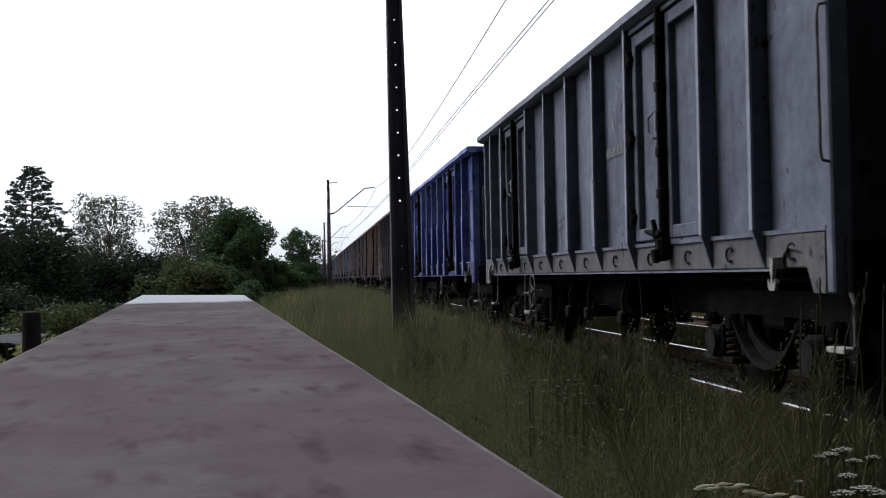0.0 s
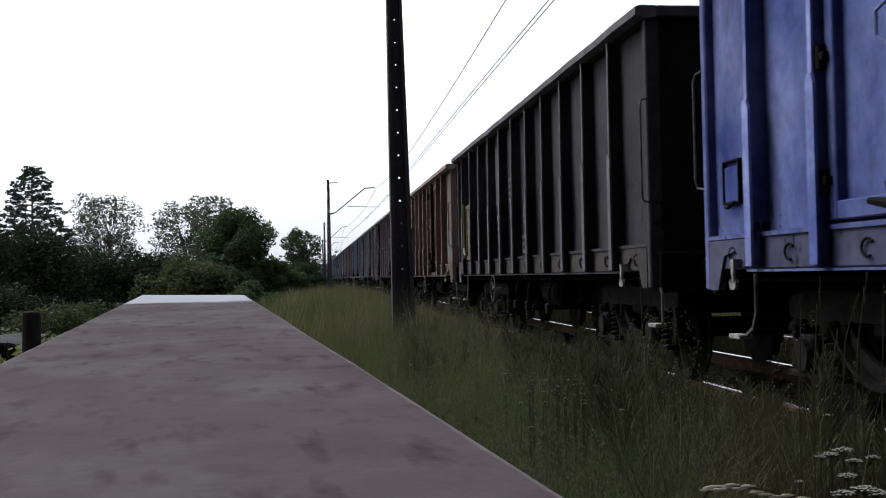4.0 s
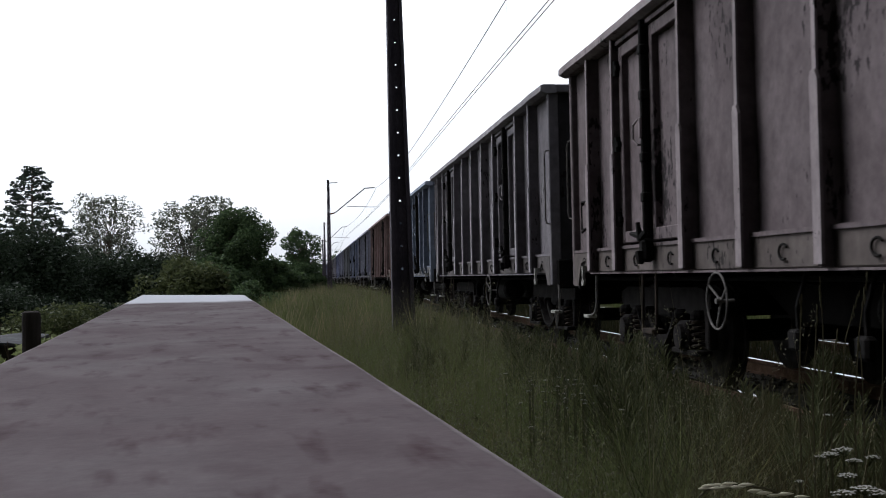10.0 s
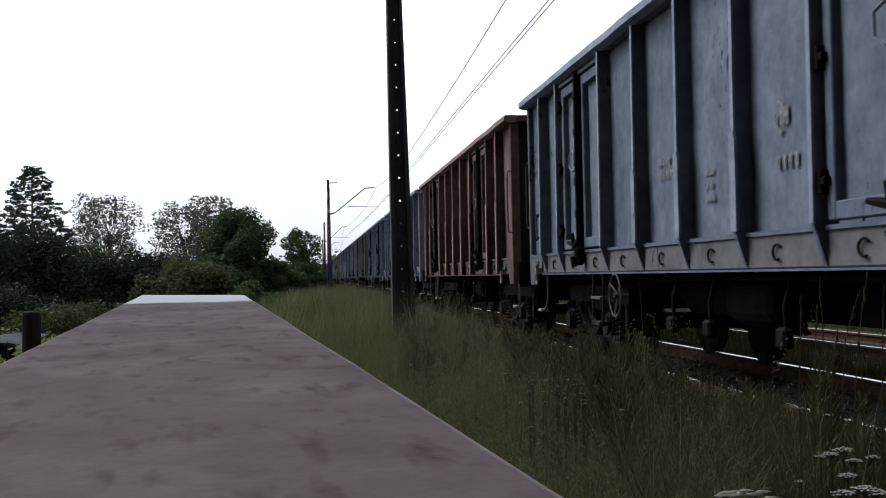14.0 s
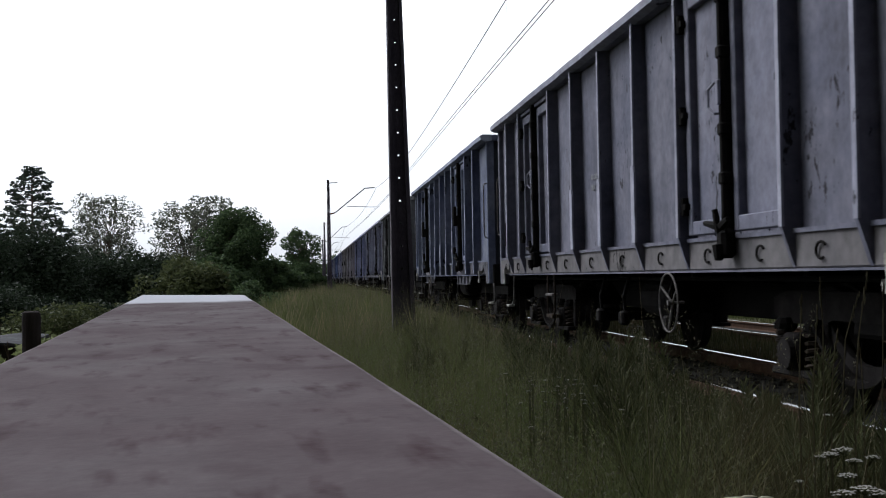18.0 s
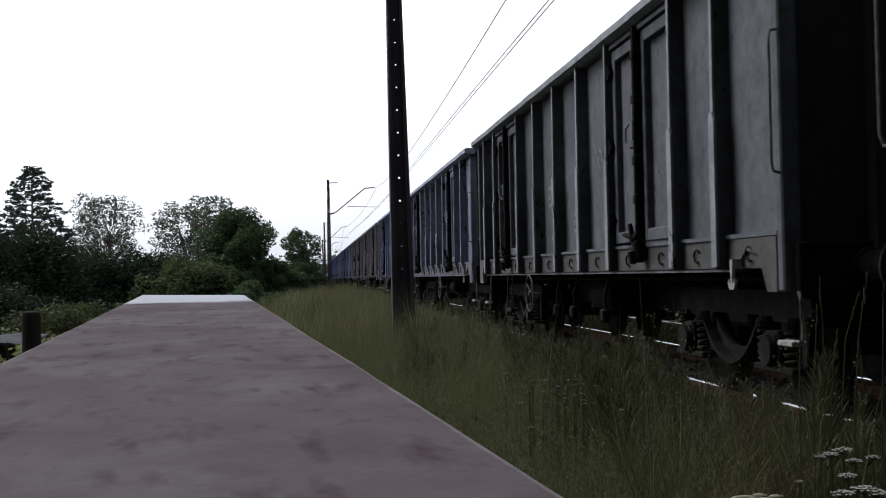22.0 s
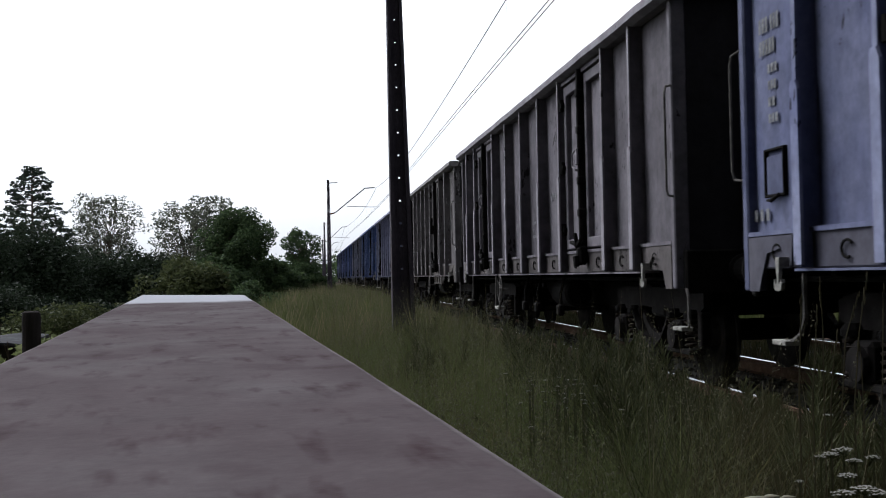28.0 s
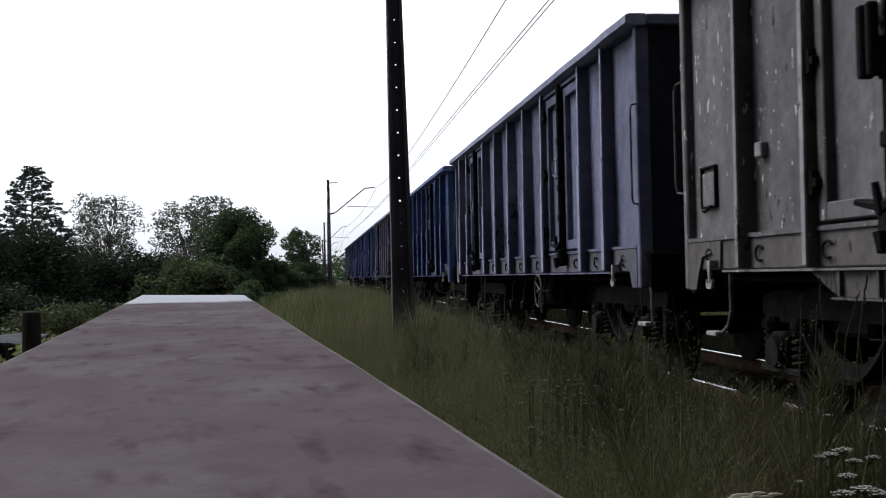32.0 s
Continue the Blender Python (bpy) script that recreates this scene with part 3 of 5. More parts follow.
def build_end(w, e):
    y = e * HALF
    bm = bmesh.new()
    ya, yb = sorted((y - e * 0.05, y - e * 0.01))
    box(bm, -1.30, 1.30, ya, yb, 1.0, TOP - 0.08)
    part("end_wall", bm, M_END_SHADE, w, "end wall with its shade put into darkened paint")
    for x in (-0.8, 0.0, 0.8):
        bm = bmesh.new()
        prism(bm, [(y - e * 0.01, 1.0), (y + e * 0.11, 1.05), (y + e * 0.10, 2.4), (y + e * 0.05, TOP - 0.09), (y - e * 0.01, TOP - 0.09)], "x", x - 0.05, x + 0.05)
        part("end_post", bm, M_END_SHADE, w)
    bm = bmesh.new()
    ya, yb = sorted((y - e * 0.06, y + e * 0.07))
    soft_box(bm, -1.339, 1.339, ya, yb, TOP - 0.09, TOP + 0.012, 0.012)
    part("end_rail", bm, M_PAINT, w)
    bm = bmesh.new()
    ya, yb = sorted((y - e * 0.02, y + e * 0.06))
    soft_box(bm, -1.36, 1.36, ya, yb, 0.86, 1.22, 0.015)
    part("headstock", bm, M_UNDER, w, "grimy steel buffer beam darkened for its shade")
    for s in (-1, 1):
        buf = bmesh.new()
        lathe(buf, [(y + e * 0.06, 0.13), (y + e * 0.09, 0.13), (y + e * 0.10, 0.105), (y + e * 0.36, 0.105), (y + e * 0.365, 0.075), (y + e * 0.53, 0.075)], 16, "y", (s * 0.875, 0, 1.05))
        b = part("buffer", buf, M_UNDER, w, "dark cylindrical buffer", smooth=False)
        buf = bmesh.new()
        lathe(buf, [(y + e * 0.53, 0.20), (y + e * 0.565, 0.21), (y + e * 0.59, 0.12), (y + e * 0.598, 0.02)], 20, "y", (s * 0.875, 0, 1.05))
        part("buffer_head", buf, M_WHEEL, b)
        bm = bmesh.new()
        if e > 0:
            tube(bm, [(s * 1.40, y, 1.66), (s * 1.42, y + 0.15, 1.68), (s * 1.43, y + 0.17, 1.74), (s * 1.43, y + 0.17, 2.50), (s * 1.42, y + 0.15, 2.56), (s * 1.40, y, 2.58)], 0.010, 7)
        else:
            tube(bm, [(s * 1.42, y + 0.02, 1.66), (s * 1.475, y + 0.01, 1.67), (s * 1.49, y, 1.72), (s * 1.49, y, 2.52), (s * 1.475, y + 0.01, 2.57), (s * 1.42, y + 0.02, 2.58)], 0.010, 7)
        part("handrail", bm, M_STEP, w, "worn steel grab rail")
        bm = bmesh.new()
        if e < 0:
            bars_at, a, b = [(y - 0.06, 0.90), (y - 0.10, 0.84), (y - 0.10, 0.60), (y - 0.06, 0.575), (y + 0.12, 0.57)], y - 0.07, y + 0.15
        else:
            bars_at, a, b = [(y - 0.80, 1.02), (y - 0.80, 0.74), (y - 0.74, 0.64), (y - 0.60, 0.58), (y - 0.46, 0.575)], y - 0.62, y - 0.42
        tube(bm, [(s * 1.36, p, q) for p, q in bars_at], 0.017 if e > 0 else 0.012, 6)
        step = part("shunter_step", bm, M_STEP, w, "hanging corner step of bent bar")
        bm = bmesh.new()
        soft_box(bm, min(s * 1.32, s * 1.42), max(s * 1.32, s * 1.42), a, b, 0.555, 0.59, 0.006)
        part("step_board", bm, M_PALE, step)
    bm = bmesh.new()
    tube(bm, [(0, y + e * 0.06, 1.0), (0, y + e * 0.30, 1.0), (0, y + e * 0.40, 0.98), (0, y + e * 0.45, 1.03), (0, y + e * 0.40, 1.09)], [0.045, 0.04, 0.04, 0.03, 0.02], 8)
    hook = part("coupling_hook", bm, M_RUST, w)
    bm = bmesh.new()
    tube(bm, [(-0.06, y + e * 0.32, 0.98), (-0.06, y + e * 0.40, 0.70), (0, y + e * 0.42, 0.62), (0.06, y + e * 0.40, 0.70), (0.06, y + e * 0.32, 0.98)], 0.018, 6)
    part("screw_link", bm, M_RUST, hook)
    bm = bmesh.new()
    tube(bm, [(0.35, y + e * 0.05, 0.95), (0.35, y + e * 0.2, 0.85), (0.30, y + e * 0.32, 0.62), (0.25, y + e * 0.40, 0.72)], 0.022, 6)
    part("brake_hose", bm, M_BLACK, w, "black rubber brake hose")


def build_bogie(w, yc):
    bg = new("bogie")
    bg.parent = w
    bg.location = (0, yc, 0)
    for s in (-1, 1):
        bm = bmesh.new()
        prism(bm, [(-1.38, 0.84), (-1.38, 0.72), (-1.22, 0.66), (-0.60, 0.66), (-0.45, 0.70), (0.45, 0.70), (0.60, 0.66), (1.22, 0.66), (1.38, 0.72), (1.38, 0.84), (1.15, 0.89), (-1.15, 0.89)], "x", s * 0.93, s * 1.01)
        # hanging belly strap
        for lo, hi, xa, xb in ((0.0, 0.035, 0.86, 1.08), (0.03, 0.13, 0.95, 0.99)):
            arc = [(-0.60 + 0.12 * i, 0.30 + 0.34 * abs((-0.60 + 0.12 * i) / 0.60) ** 2.2) for i in range(11)]
            prism(bm, [(y, z + lo) for y, z in arc] + [(y, z + hi) for y, z in arc[::-1]], "x", s * xa, s * xb)
        for yl in (-1.28, -0.56, 0.56, 1.28):
            soft_box(bm, min(s * 0.93, s * 1.02), max(s * 0.93, s * 1.02), yl - 0.05, yl + 0.05, 0.36, 0.68, 0.012)
        part("side_frame", bm, M_BOGIE, bg, "grimy cast side frame darkened for its shade")
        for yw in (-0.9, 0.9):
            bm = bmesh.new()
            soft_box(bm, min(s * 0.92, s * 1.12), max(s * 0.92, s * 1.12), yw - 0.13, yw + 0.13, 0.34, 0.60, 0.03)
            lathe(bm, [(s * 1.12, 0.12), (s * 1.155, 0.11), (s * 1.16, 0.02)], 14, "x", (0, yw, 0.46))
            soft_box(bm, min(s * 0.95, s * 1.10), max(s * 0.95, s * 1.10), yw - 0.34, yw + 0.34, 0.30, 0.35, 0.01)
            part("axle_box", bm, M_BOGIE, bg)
            for dy in (-0.24, 0.24):
                bm = bmesh.new()
                turns, k = 5, 9
                pts = [(s * 1.03 + 0.062 * math.cos(2 * math.pi * i / k), yw + dy + 0.062 * math.sin(2 * math.pi * i / k), 0.36 + 0.26 * i / (turns * k)) for i in range(turns * k + 1)]
                tube(bm, pts, 0.014, 4)
                part("coil_spring", bm, M_RUST, bg, "rusty coil spring")
                bm = bmesh.new()
                lathe(bm, [(0.62, 0.085), (0.66, 0.085), (0.70, 0.05)], 10, "z", (s * 1.03, yw + dy, 0))
                part("spring_cap", bm, M_UNDER, bg)
    bm = bmesh.new()
    soft_box(bm, -0.99, 0.99, -0.22, 0.22, 0.60, 0.80, 0.03)
    lathe(bm, [(0.80, 0.26), (0.95, 0.26)], 14, "z")
    part("bolster", bm, M_UNDER, bg)
    wheels = []
    for yw in (-0.9, 0.9):
        bm = bmesh.new()
        lathe(bm, [(-0.92, 0.06), (0.92, 0.06)], 10, "x")
        for s in (-1, 1):
            x0 = s * 0.68
            lathe(bm, [(x0, 0.12), (x0, 0.40), (x0 + s * 0.0, 0.485), (x0 + s * 0.03, 0.485), (x0 + s * 0.035, 0.462), (x0 + s * 0.13, 0.457), (x0 + s * 0.13, 0.40), (x0 + s * 0.07, 0.38), (x0 + s * 0.06, 0.16), (x0 + s * 0.12, 0.13), (x0 + s * 0.12, 0.07)], 28, "x")
            for k in range(4):
                a = math.pi / 2 * k
                lathe(bm, [(x0 + s * 0.06, 0.035), (x0 + s * 0.066, 0.03)], 6, "x", (0, 0.27 * math.cos(a), 0.27 * math.sin(a)))
        ws = part("wheelset", bm, M_WHEEL, bg, "dark steel wheels on an axle")
        ws.location = (0, yw, 0.46)
        wheels.append(ws)
    return bg


def build_wagon(style):
    w = new("freight_wagon")
    bm = bmesh.new()
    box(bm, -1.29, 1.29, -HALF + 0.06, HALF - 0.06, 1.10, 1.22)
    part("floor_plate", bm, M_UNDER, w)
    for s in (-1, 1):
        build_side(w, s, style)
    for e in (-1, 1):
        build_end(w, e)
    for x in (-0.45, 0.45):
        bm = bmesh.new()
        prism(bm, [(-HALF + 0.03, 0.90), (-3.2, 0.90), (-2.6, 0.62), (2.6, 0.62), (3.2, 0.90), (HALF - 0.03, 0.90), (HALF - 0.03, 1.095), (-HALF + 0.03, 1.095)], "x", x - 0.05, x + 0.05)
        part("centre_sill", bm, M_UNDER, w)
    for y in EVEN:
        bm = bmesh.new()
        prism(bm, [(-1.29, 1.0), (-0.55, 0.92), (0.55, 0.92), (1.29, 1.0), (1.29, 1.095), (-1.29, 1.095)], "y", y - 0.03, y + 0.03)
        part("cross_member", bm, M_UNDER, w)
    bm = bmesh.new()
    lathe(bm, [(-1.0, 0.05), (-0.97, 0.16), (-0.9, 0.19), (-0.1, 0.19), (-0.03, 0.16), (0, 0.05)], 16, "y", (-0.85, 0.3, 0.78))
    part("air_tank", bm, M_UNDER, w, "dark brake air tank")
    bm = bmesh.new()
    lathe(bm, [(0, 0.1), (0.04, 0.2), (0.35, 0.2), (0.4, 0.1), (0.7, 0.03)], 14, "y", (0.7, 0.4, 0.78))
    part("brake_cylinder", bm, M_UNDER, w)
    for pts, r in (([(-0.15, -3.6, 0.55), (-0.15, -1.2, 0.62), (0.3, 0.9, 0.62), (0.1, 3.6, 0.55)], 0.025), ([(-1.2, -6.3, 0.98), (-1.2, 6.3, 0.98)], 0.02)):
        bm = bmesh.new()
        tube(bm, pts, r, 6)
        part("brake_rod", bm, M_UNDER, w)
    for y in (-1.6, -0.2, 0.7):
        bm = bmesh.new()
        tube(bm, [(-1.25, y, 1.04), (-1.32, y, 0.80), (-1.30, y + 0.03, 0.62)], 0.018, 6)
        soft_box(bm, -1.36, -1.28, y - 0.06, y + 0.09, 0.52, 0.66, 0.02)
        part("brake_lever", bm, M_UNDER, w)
    for yb in (-4.5, 4.5):
        build_bogie(w, yb)
    return w


def speed_way(t):
    """How far the train has rolled after t seconds."""
    return 6.2133 * t + 0.005012 * t * t + 0.0000922 * t ** 3


FIRST = 6.26 + HALF
PITCH = 14.04
# how far each wagon stands off the even spacing
SHIFT = [0.0, -0.09, 0.10, 0.27, 0.12, 0.11, 0.03, 0.02, 0.11, 0.14, 0.09, 0.30, 0.05, -0.12, 0.13, 0.09, 0.10] + [0.1] * 5
# style; paint: base, faded, wear, flakes; hand wheel place; step place; words for the label
STOCK = [
    ("straight", (0.0571, 0.0589, 0.0678), (0.0968, 0.1001, 0.1136), 0.40, 0.0, None, None, "dark grey"),
    ("tapered", (0.0715, 0.0756, 0.0967), (0.1086, 0.1114, 0.1394), 0.30, 0.0, 1.7, 2.6, "pale blue-grey"),
    ("straight", (0.0102, 0.0205, 0.1130), (0.1305, 0.1425, 0.2640), 0.35, 0.0, -2.2, 3.4, "strong blue"),
    ("even", (0.0260, 0.0227, 0.0265), (0.0428, 0.0399, 0.0441), 0.15, 0.0, 1.7, None, "dark grey graffiti-marked"),
    ("close", (0.0741, 0.0480, 0.0447), (0.1323, 0.0916, 0.0861), 0.50, 0.0, -1.8, None, "red-brown"),
    ("straight", (0.0664, 0.0525, 0.0548), (0.1012, 0.0844, 0.0878), 0.90, 0.0, 1.6, 3.6, "brown-grey peeling"),
    ("straight", (0.0864, 0.0793, 0.0876), (0.1306, 0.1199, 0.1284), 0.15, 0.0, -2.2, 3.4, "steel-grey"),
    ("tapered", (0.0734, 0.0854, 0.1128), (0.1141, 0.1262, 0.1583), 0.25, 0.0, 1.7, 2.8, "blue-grey"),
    ("straight", (0.0729, 0.0490, 0.0458), (0.1202, 0.0806, 0.0737), 0.30, 0.0, None, 3.7, "rust-red"),
    ("tapered", (0.0781, 0.0809, 0.1091), (0.1398, 0.1372, 0.1636), 0.35, 0.0, -2.2, 2.8, "dull blue-grey"),
    ("close", (0.0442, 0.0528, 0.0988), (0.1416, 0.1518, 0.1788), 0.45, 0.0, 1.7, 3.0, "faded blue"),
    ("straight", (0.0529, 0.0539, 0.0583), (0.0898, 0.0917, 0.0977), 0.30, 0.0, 1.6, 3.7, "dull grey"),
    ("tapered", (0.0778, 0.0804, 0.1109), (0.1282, 0.1308, 0.1657), 0.75, 0.3, -2.2, 4.1, "scuffed grey"),
    ("straight", (0.0540, 0.0608, 0.1156), (0.1168, 0.1238, 0.1794), 0.30, 0.0, 1.7, 3.0, "violet-blue"),
    ("straight", (0.0799, 0.0734, 0.0840), (0.1301, 0.1203, 0.1354), 0.35, 0.0, 1.6, 2.5, "dark grey"),
    ("close", (0.0738, 0.0668, 0.0702), (0.1145, 0.1081, 0.1088), 0.75, 1.0, -2.3, 2.4, "grey flaking"),
    ("straight", (0.0649, 0.0706, 0.1155), (0.1225, 0.1208, 0.1617), 0.40, 0.2, -2.3, 3.0, "grey-blue"),
    ("straight", (0.0159, 0.0292, 0.0874), (0.0426, 0.0594, 0.1154), 0.40, 0.0, 1.7, 3.0, "dark blue"),
    ("straight", (0.0472, 0.0488, 0.0741), (0.0861, 0.0877, 0.1148), 0.40, 0.0, -2.2, 3.0, "dark grey-blue"),
    ("straight", (0.0159, 0.0292, 0.0924), (0.0426, 0.0570, 0.1202), 0.40, 0.0, 1.7, 3.0, "dark blue"),
    ("straight", (0.0159, 0.0243, 0.0789), (0.0413, 0.0534, 0.1080), 0.40, 0.0, 1.7, 3.0, "dark blue"),
    ("straight", (0.0243, 0.0304, 0.0644), (0.0473, 0.0546, 0.0886), 0.40, 0.0, 1.7, 3.0, "dark slate-blue"),
]


def hand_wheel(w, y, r=0.20):
    bm = bmesh.new()
    c = Vector((-1.56, y, 1.03 - r))
    tube(bm, [c + Vector((0, r * math.cos(a), r * math.sin(a))) for a in (2 * math.pi * k / 28 for k in range(28))], 0.0085, 7, closed=True)
    for k in range(3):
        a = 2 * math.pi * k / 3 + 0.6
        tube(bm, [c + Vector((0.03, 0, 0)), c + Vector((0, r * math.cos(a), r * math.sin(a)))], 0.009, 6)
    lathe(bm, [(-1.57, 0.022), (-1.53, 0.026), (-1.51, 0.012), (-1.43, 0.012)], 8, "x", (0, y, 1.03 - r))
    part("hand_wheel", bm, M_STEP, w, "pale brake hand wheel")


def side_step(w, y, bright=False, ladder=False):
    bm = bmesh.new()
    tube(bm, [(-1.43, y - 0.2, 1.04), (-1.44, y - 0.2, 0.58), (-1.44, y - 0.17, 0.50), (-1.44, y + 0.17, 0.50), (-1.44, y + 0.2, 0.58), (-1.43, y + 0.2, 1.04)], 0.014, 6)
    step = part("side_step", bm, M_STEP if bright else M_RUST, w, "hanging step of bent steel bar")
    bm = bmesh.new()
    soft_box(bm, -1.47, -1.35, y - 0.16, y + 0.16, 0.50, 0.545, 0.006)
    part("step_board", bm, M_PALE if bright else M_RUST, step)
    if ladder:
        bm = bmesh.new()
        soft_box(bm, -1.47, -1.39, y - 0.19, y + 0.19, 0.77, 0.80, 0.005)
        part("rung", bm, M_STEP, step)


M_SPRAY = two_tone("pale_spray_paint", (0.2400, 0.2340, 0.2220), (0.3600, 0.3480, 0.3360), 6.0, 0.6)
M_OUTLINE = two_tone("grey_spray_paint", (0.040, 0.040, 0.042), (0.080, 0.078, 0.078), 6.0, 0.6)
M_STENCIL = two_tone("faded_white_stencil", (0.0750, 0.0765, 0.0825), (0.1875, 0.1890, 0.1980), 20.0, 0.8)
LOOP = [(1.98 + 0.2 * math.cos(a), 1.94 + 0.08 * math.sin(a)) for a in (0.7 * i for i in range(10))]
# strokes of spray paint, by wagon: (y, z) points and a width
MARKS = {
    2: [(LOOP, 0.035), ([(1.98, 1.86), (1.94, 1.77), (1.86, 1.37)], 0.04), ([(2.18, 1.78), (1.72, 1.83)], 0.04), ([(2.07, 1.37), (1.68, 1.39)], 0.05),
        ([(0.98, 1.94), (0.93, 1.35), (0.70, 1.45)], 0.04), ([(-0.10, 2.05), (-0.06, 1.83), (-0.16, 1.69), (-0.41, 1.67), (-0.42, 1.79), (-0.10, 2.05)], 0.04),
        ([(-0.15, 1.70), (-0.22, 1.44), (-0.41, 1.64)], 0.04), ([(3.10, 1.89), (2.95, 1.28)], 0.04), ([(3.15, 1.38), (2.89, 1.27)], 0.05), ([(2.75, 1.93), (3.03, 1.69), (2.83, 1.40)], 0.04),
        ([(3.67, 1.79), (3.96, 1.79), (3.64, 1.58), (3.89, 1.41)], 0.04), ([(6.04, 2.52), (6.17, 2.37), (6.01, 2.20), (5.78, 2.31)], 0.04), ([(6.20, 2.01), (5.95, 1.61)], 0.04),
        ([(5.89, 2.29), (5.78, 1.67), (5.98, 1.96)], 0.045), ([(6.01, 2.17), (5.81, 1.94)], 0.04)],
    3: [([(-1.81, 2.28), (-1.49, 2.21), (-1.51, 1.92), (-1.83, 1.84)], 0.08), ([(-1.78, 1.80), (-1.56, 1.70), (-1.57, 1.46), (-1.74, 1.30)], 0.08),
        ([(-2.55, 2.40), (-2.57, 2.04), (-2.55, 1.81), (-2.53, 1.45)], 0.12), ([(-2.95, 2.13), (-2.75, 2.01)], 0.06), ([(-3.0, 2.28), (-2.98, 1.95), (-2.98, 1.57)], 0.14),
        ([(-6.1, 1.95), (-5.75, 2.0), (-5.6, 1.8), (-5.7, 1.45)], 0.07), ([(-6.15, 1.75), (-5.9, 1.8), (-5.85, 1.4)], 0.06)],
}
M_FADE = wagon_paint("pale_overpaint", (0.082, 0.076, 0.072), (0.140, 0.132, 0.126), 0.35, shift=2.2)
M_SIGN = wagon_paint("grey_overpaint", (0.052, 0.050, 0.048), (0.080, 0.078, 0.074), 0.2, shift=4.1)
# fields of overpaint, by wagon: outlines in (y, z)
PATCHES = {
    2: [([(2.06, 2.16), (1.14, 2.16), (1.14, 3.1), (2.06, 3.1)], M_SIGN)],
    3: [([(-1.50, 1.34), (-1.44, 2.16), (-1.75, 2.28), (-2.02, 2.30), (-2.02, 1.34)], M_FADE), ([(-2.28, 1.44), (-2.28, 2.30), (-2.50, 2.40), (-2.94, 2.36), (-2.94, 1.44)], M_FADE),
        ([(-3.22, 1.44), (-3.22, 2.40), (-3.50, 2.50), (-3.88, 2.42), (-3.88, 1.44)], M_FADE), ([(-4.14, 1.34), (-4.16, 1.90), (-4.45, 2.16), (-4.80, 2.18), (-5.02, 2.05), (-5.02, 1.34)], M_FADE),
        ([(-5.22, 1.34), (-5.24, 2.30), (-5.42, 2.46), (-5.56, 2.02), (-5.90, 1.98), (-6.30, 2.02), (-6.30, 1.34)], M_FADE)],
}
# where the pale emblems stand, by wagon
EMBLEMS = {0: (-1.66, 2.57), 1: (-1.66, 2.92), 6: (-1.74, 2.03), 10: (-1.77, 2.23)}
# faded stencilled markings, by wagon: y and z of the first bar, rows of bar widths, height of a row
STENCILS = {
    0: [(-1.44, 2.30, [[0.16, 0.16, 0.10, 0.10]], 0.10), (0.85, 1.75, [[0.12, 0.08], [0.16], [0.12], [0.08, 0.06]], 0.05)],
    1: [(0.95, 2.2, [[0.16, 0.1, 0.14], [0.12, 0.2], [0.1, 0.14, 0.1], [0.2]], 0.07), (-1.70, 2.9, [[0.12, 0.1]], 0.12), (-1.68, 2.6, [[0.1, 0.08, 0.1]], 0.07)],
    2: [(1.10, 2.5, [[0.1, 0.2], [0.12, 0.14], [0.1, 0.1, 0.08], [0.2]], 0.05), (0.10, 1.6, [[0.2], [0.1, 0.1], [0.24]], 0.05)],
    5: [(-1.40, 2.1, [[0.07, 0.07, 0.07, 0.07, 0.06]], 0.09), (0.92, 2.15, [[0.1], [0.12], [0.08], [0.12]], 0.06)],
    6: [(-1.66, 1.78, [[0.06, 0.06, 0.06, 0.07]], 0.09), (-1.72, 2.1, [[0.14]], 0.13), (0.85, 2.02, [[0.1, 0.05, 0.12], [0.08, 0.08, 0.08, 0.08]], 0.07), (-0.30, 1.82, [[0.22], [0.08, 0.08], [0.22]], 0.05)],
    8: [(0.9, 2.1, [[0.1, 0.12], [0.16]], 0.06)],
    10: [(1.10, 2.15, [[0.2, 0.1], [0.14, 0.18], [0.1, 0.2]], 0.06), (-0.25, 1.75, [[0.22], [0.06, 0.06], [0.22]], 0.05)],
    11: [(-1.50, 2.62, [[0.06, 0.1, 0.1, 0.08, 0.1]], 0.08)],
    12: [(6.05, 2.72, [[0.16, 0.14], [0.26]], 0.10), (5.92, 2.40, [[0.16], [0.14], [0.12], [0.16]], 0.06), (6.2, 1.45, [[0.07, 0.07, 0.07]], 0.08)],
    13: [(-1.33, 2.05, [[0.08, 0.08, 0.08, 0.07]], 0.09), (-0.13, 1.75, [[0.26], [0.05], [0.26]], 0.04), (1.02, 1.78, [[0.08], [0.12]], 0.06)],
    15: [(0.9, 2.1, [[0.12, 0.1], [0.16]], 0.06)],
}


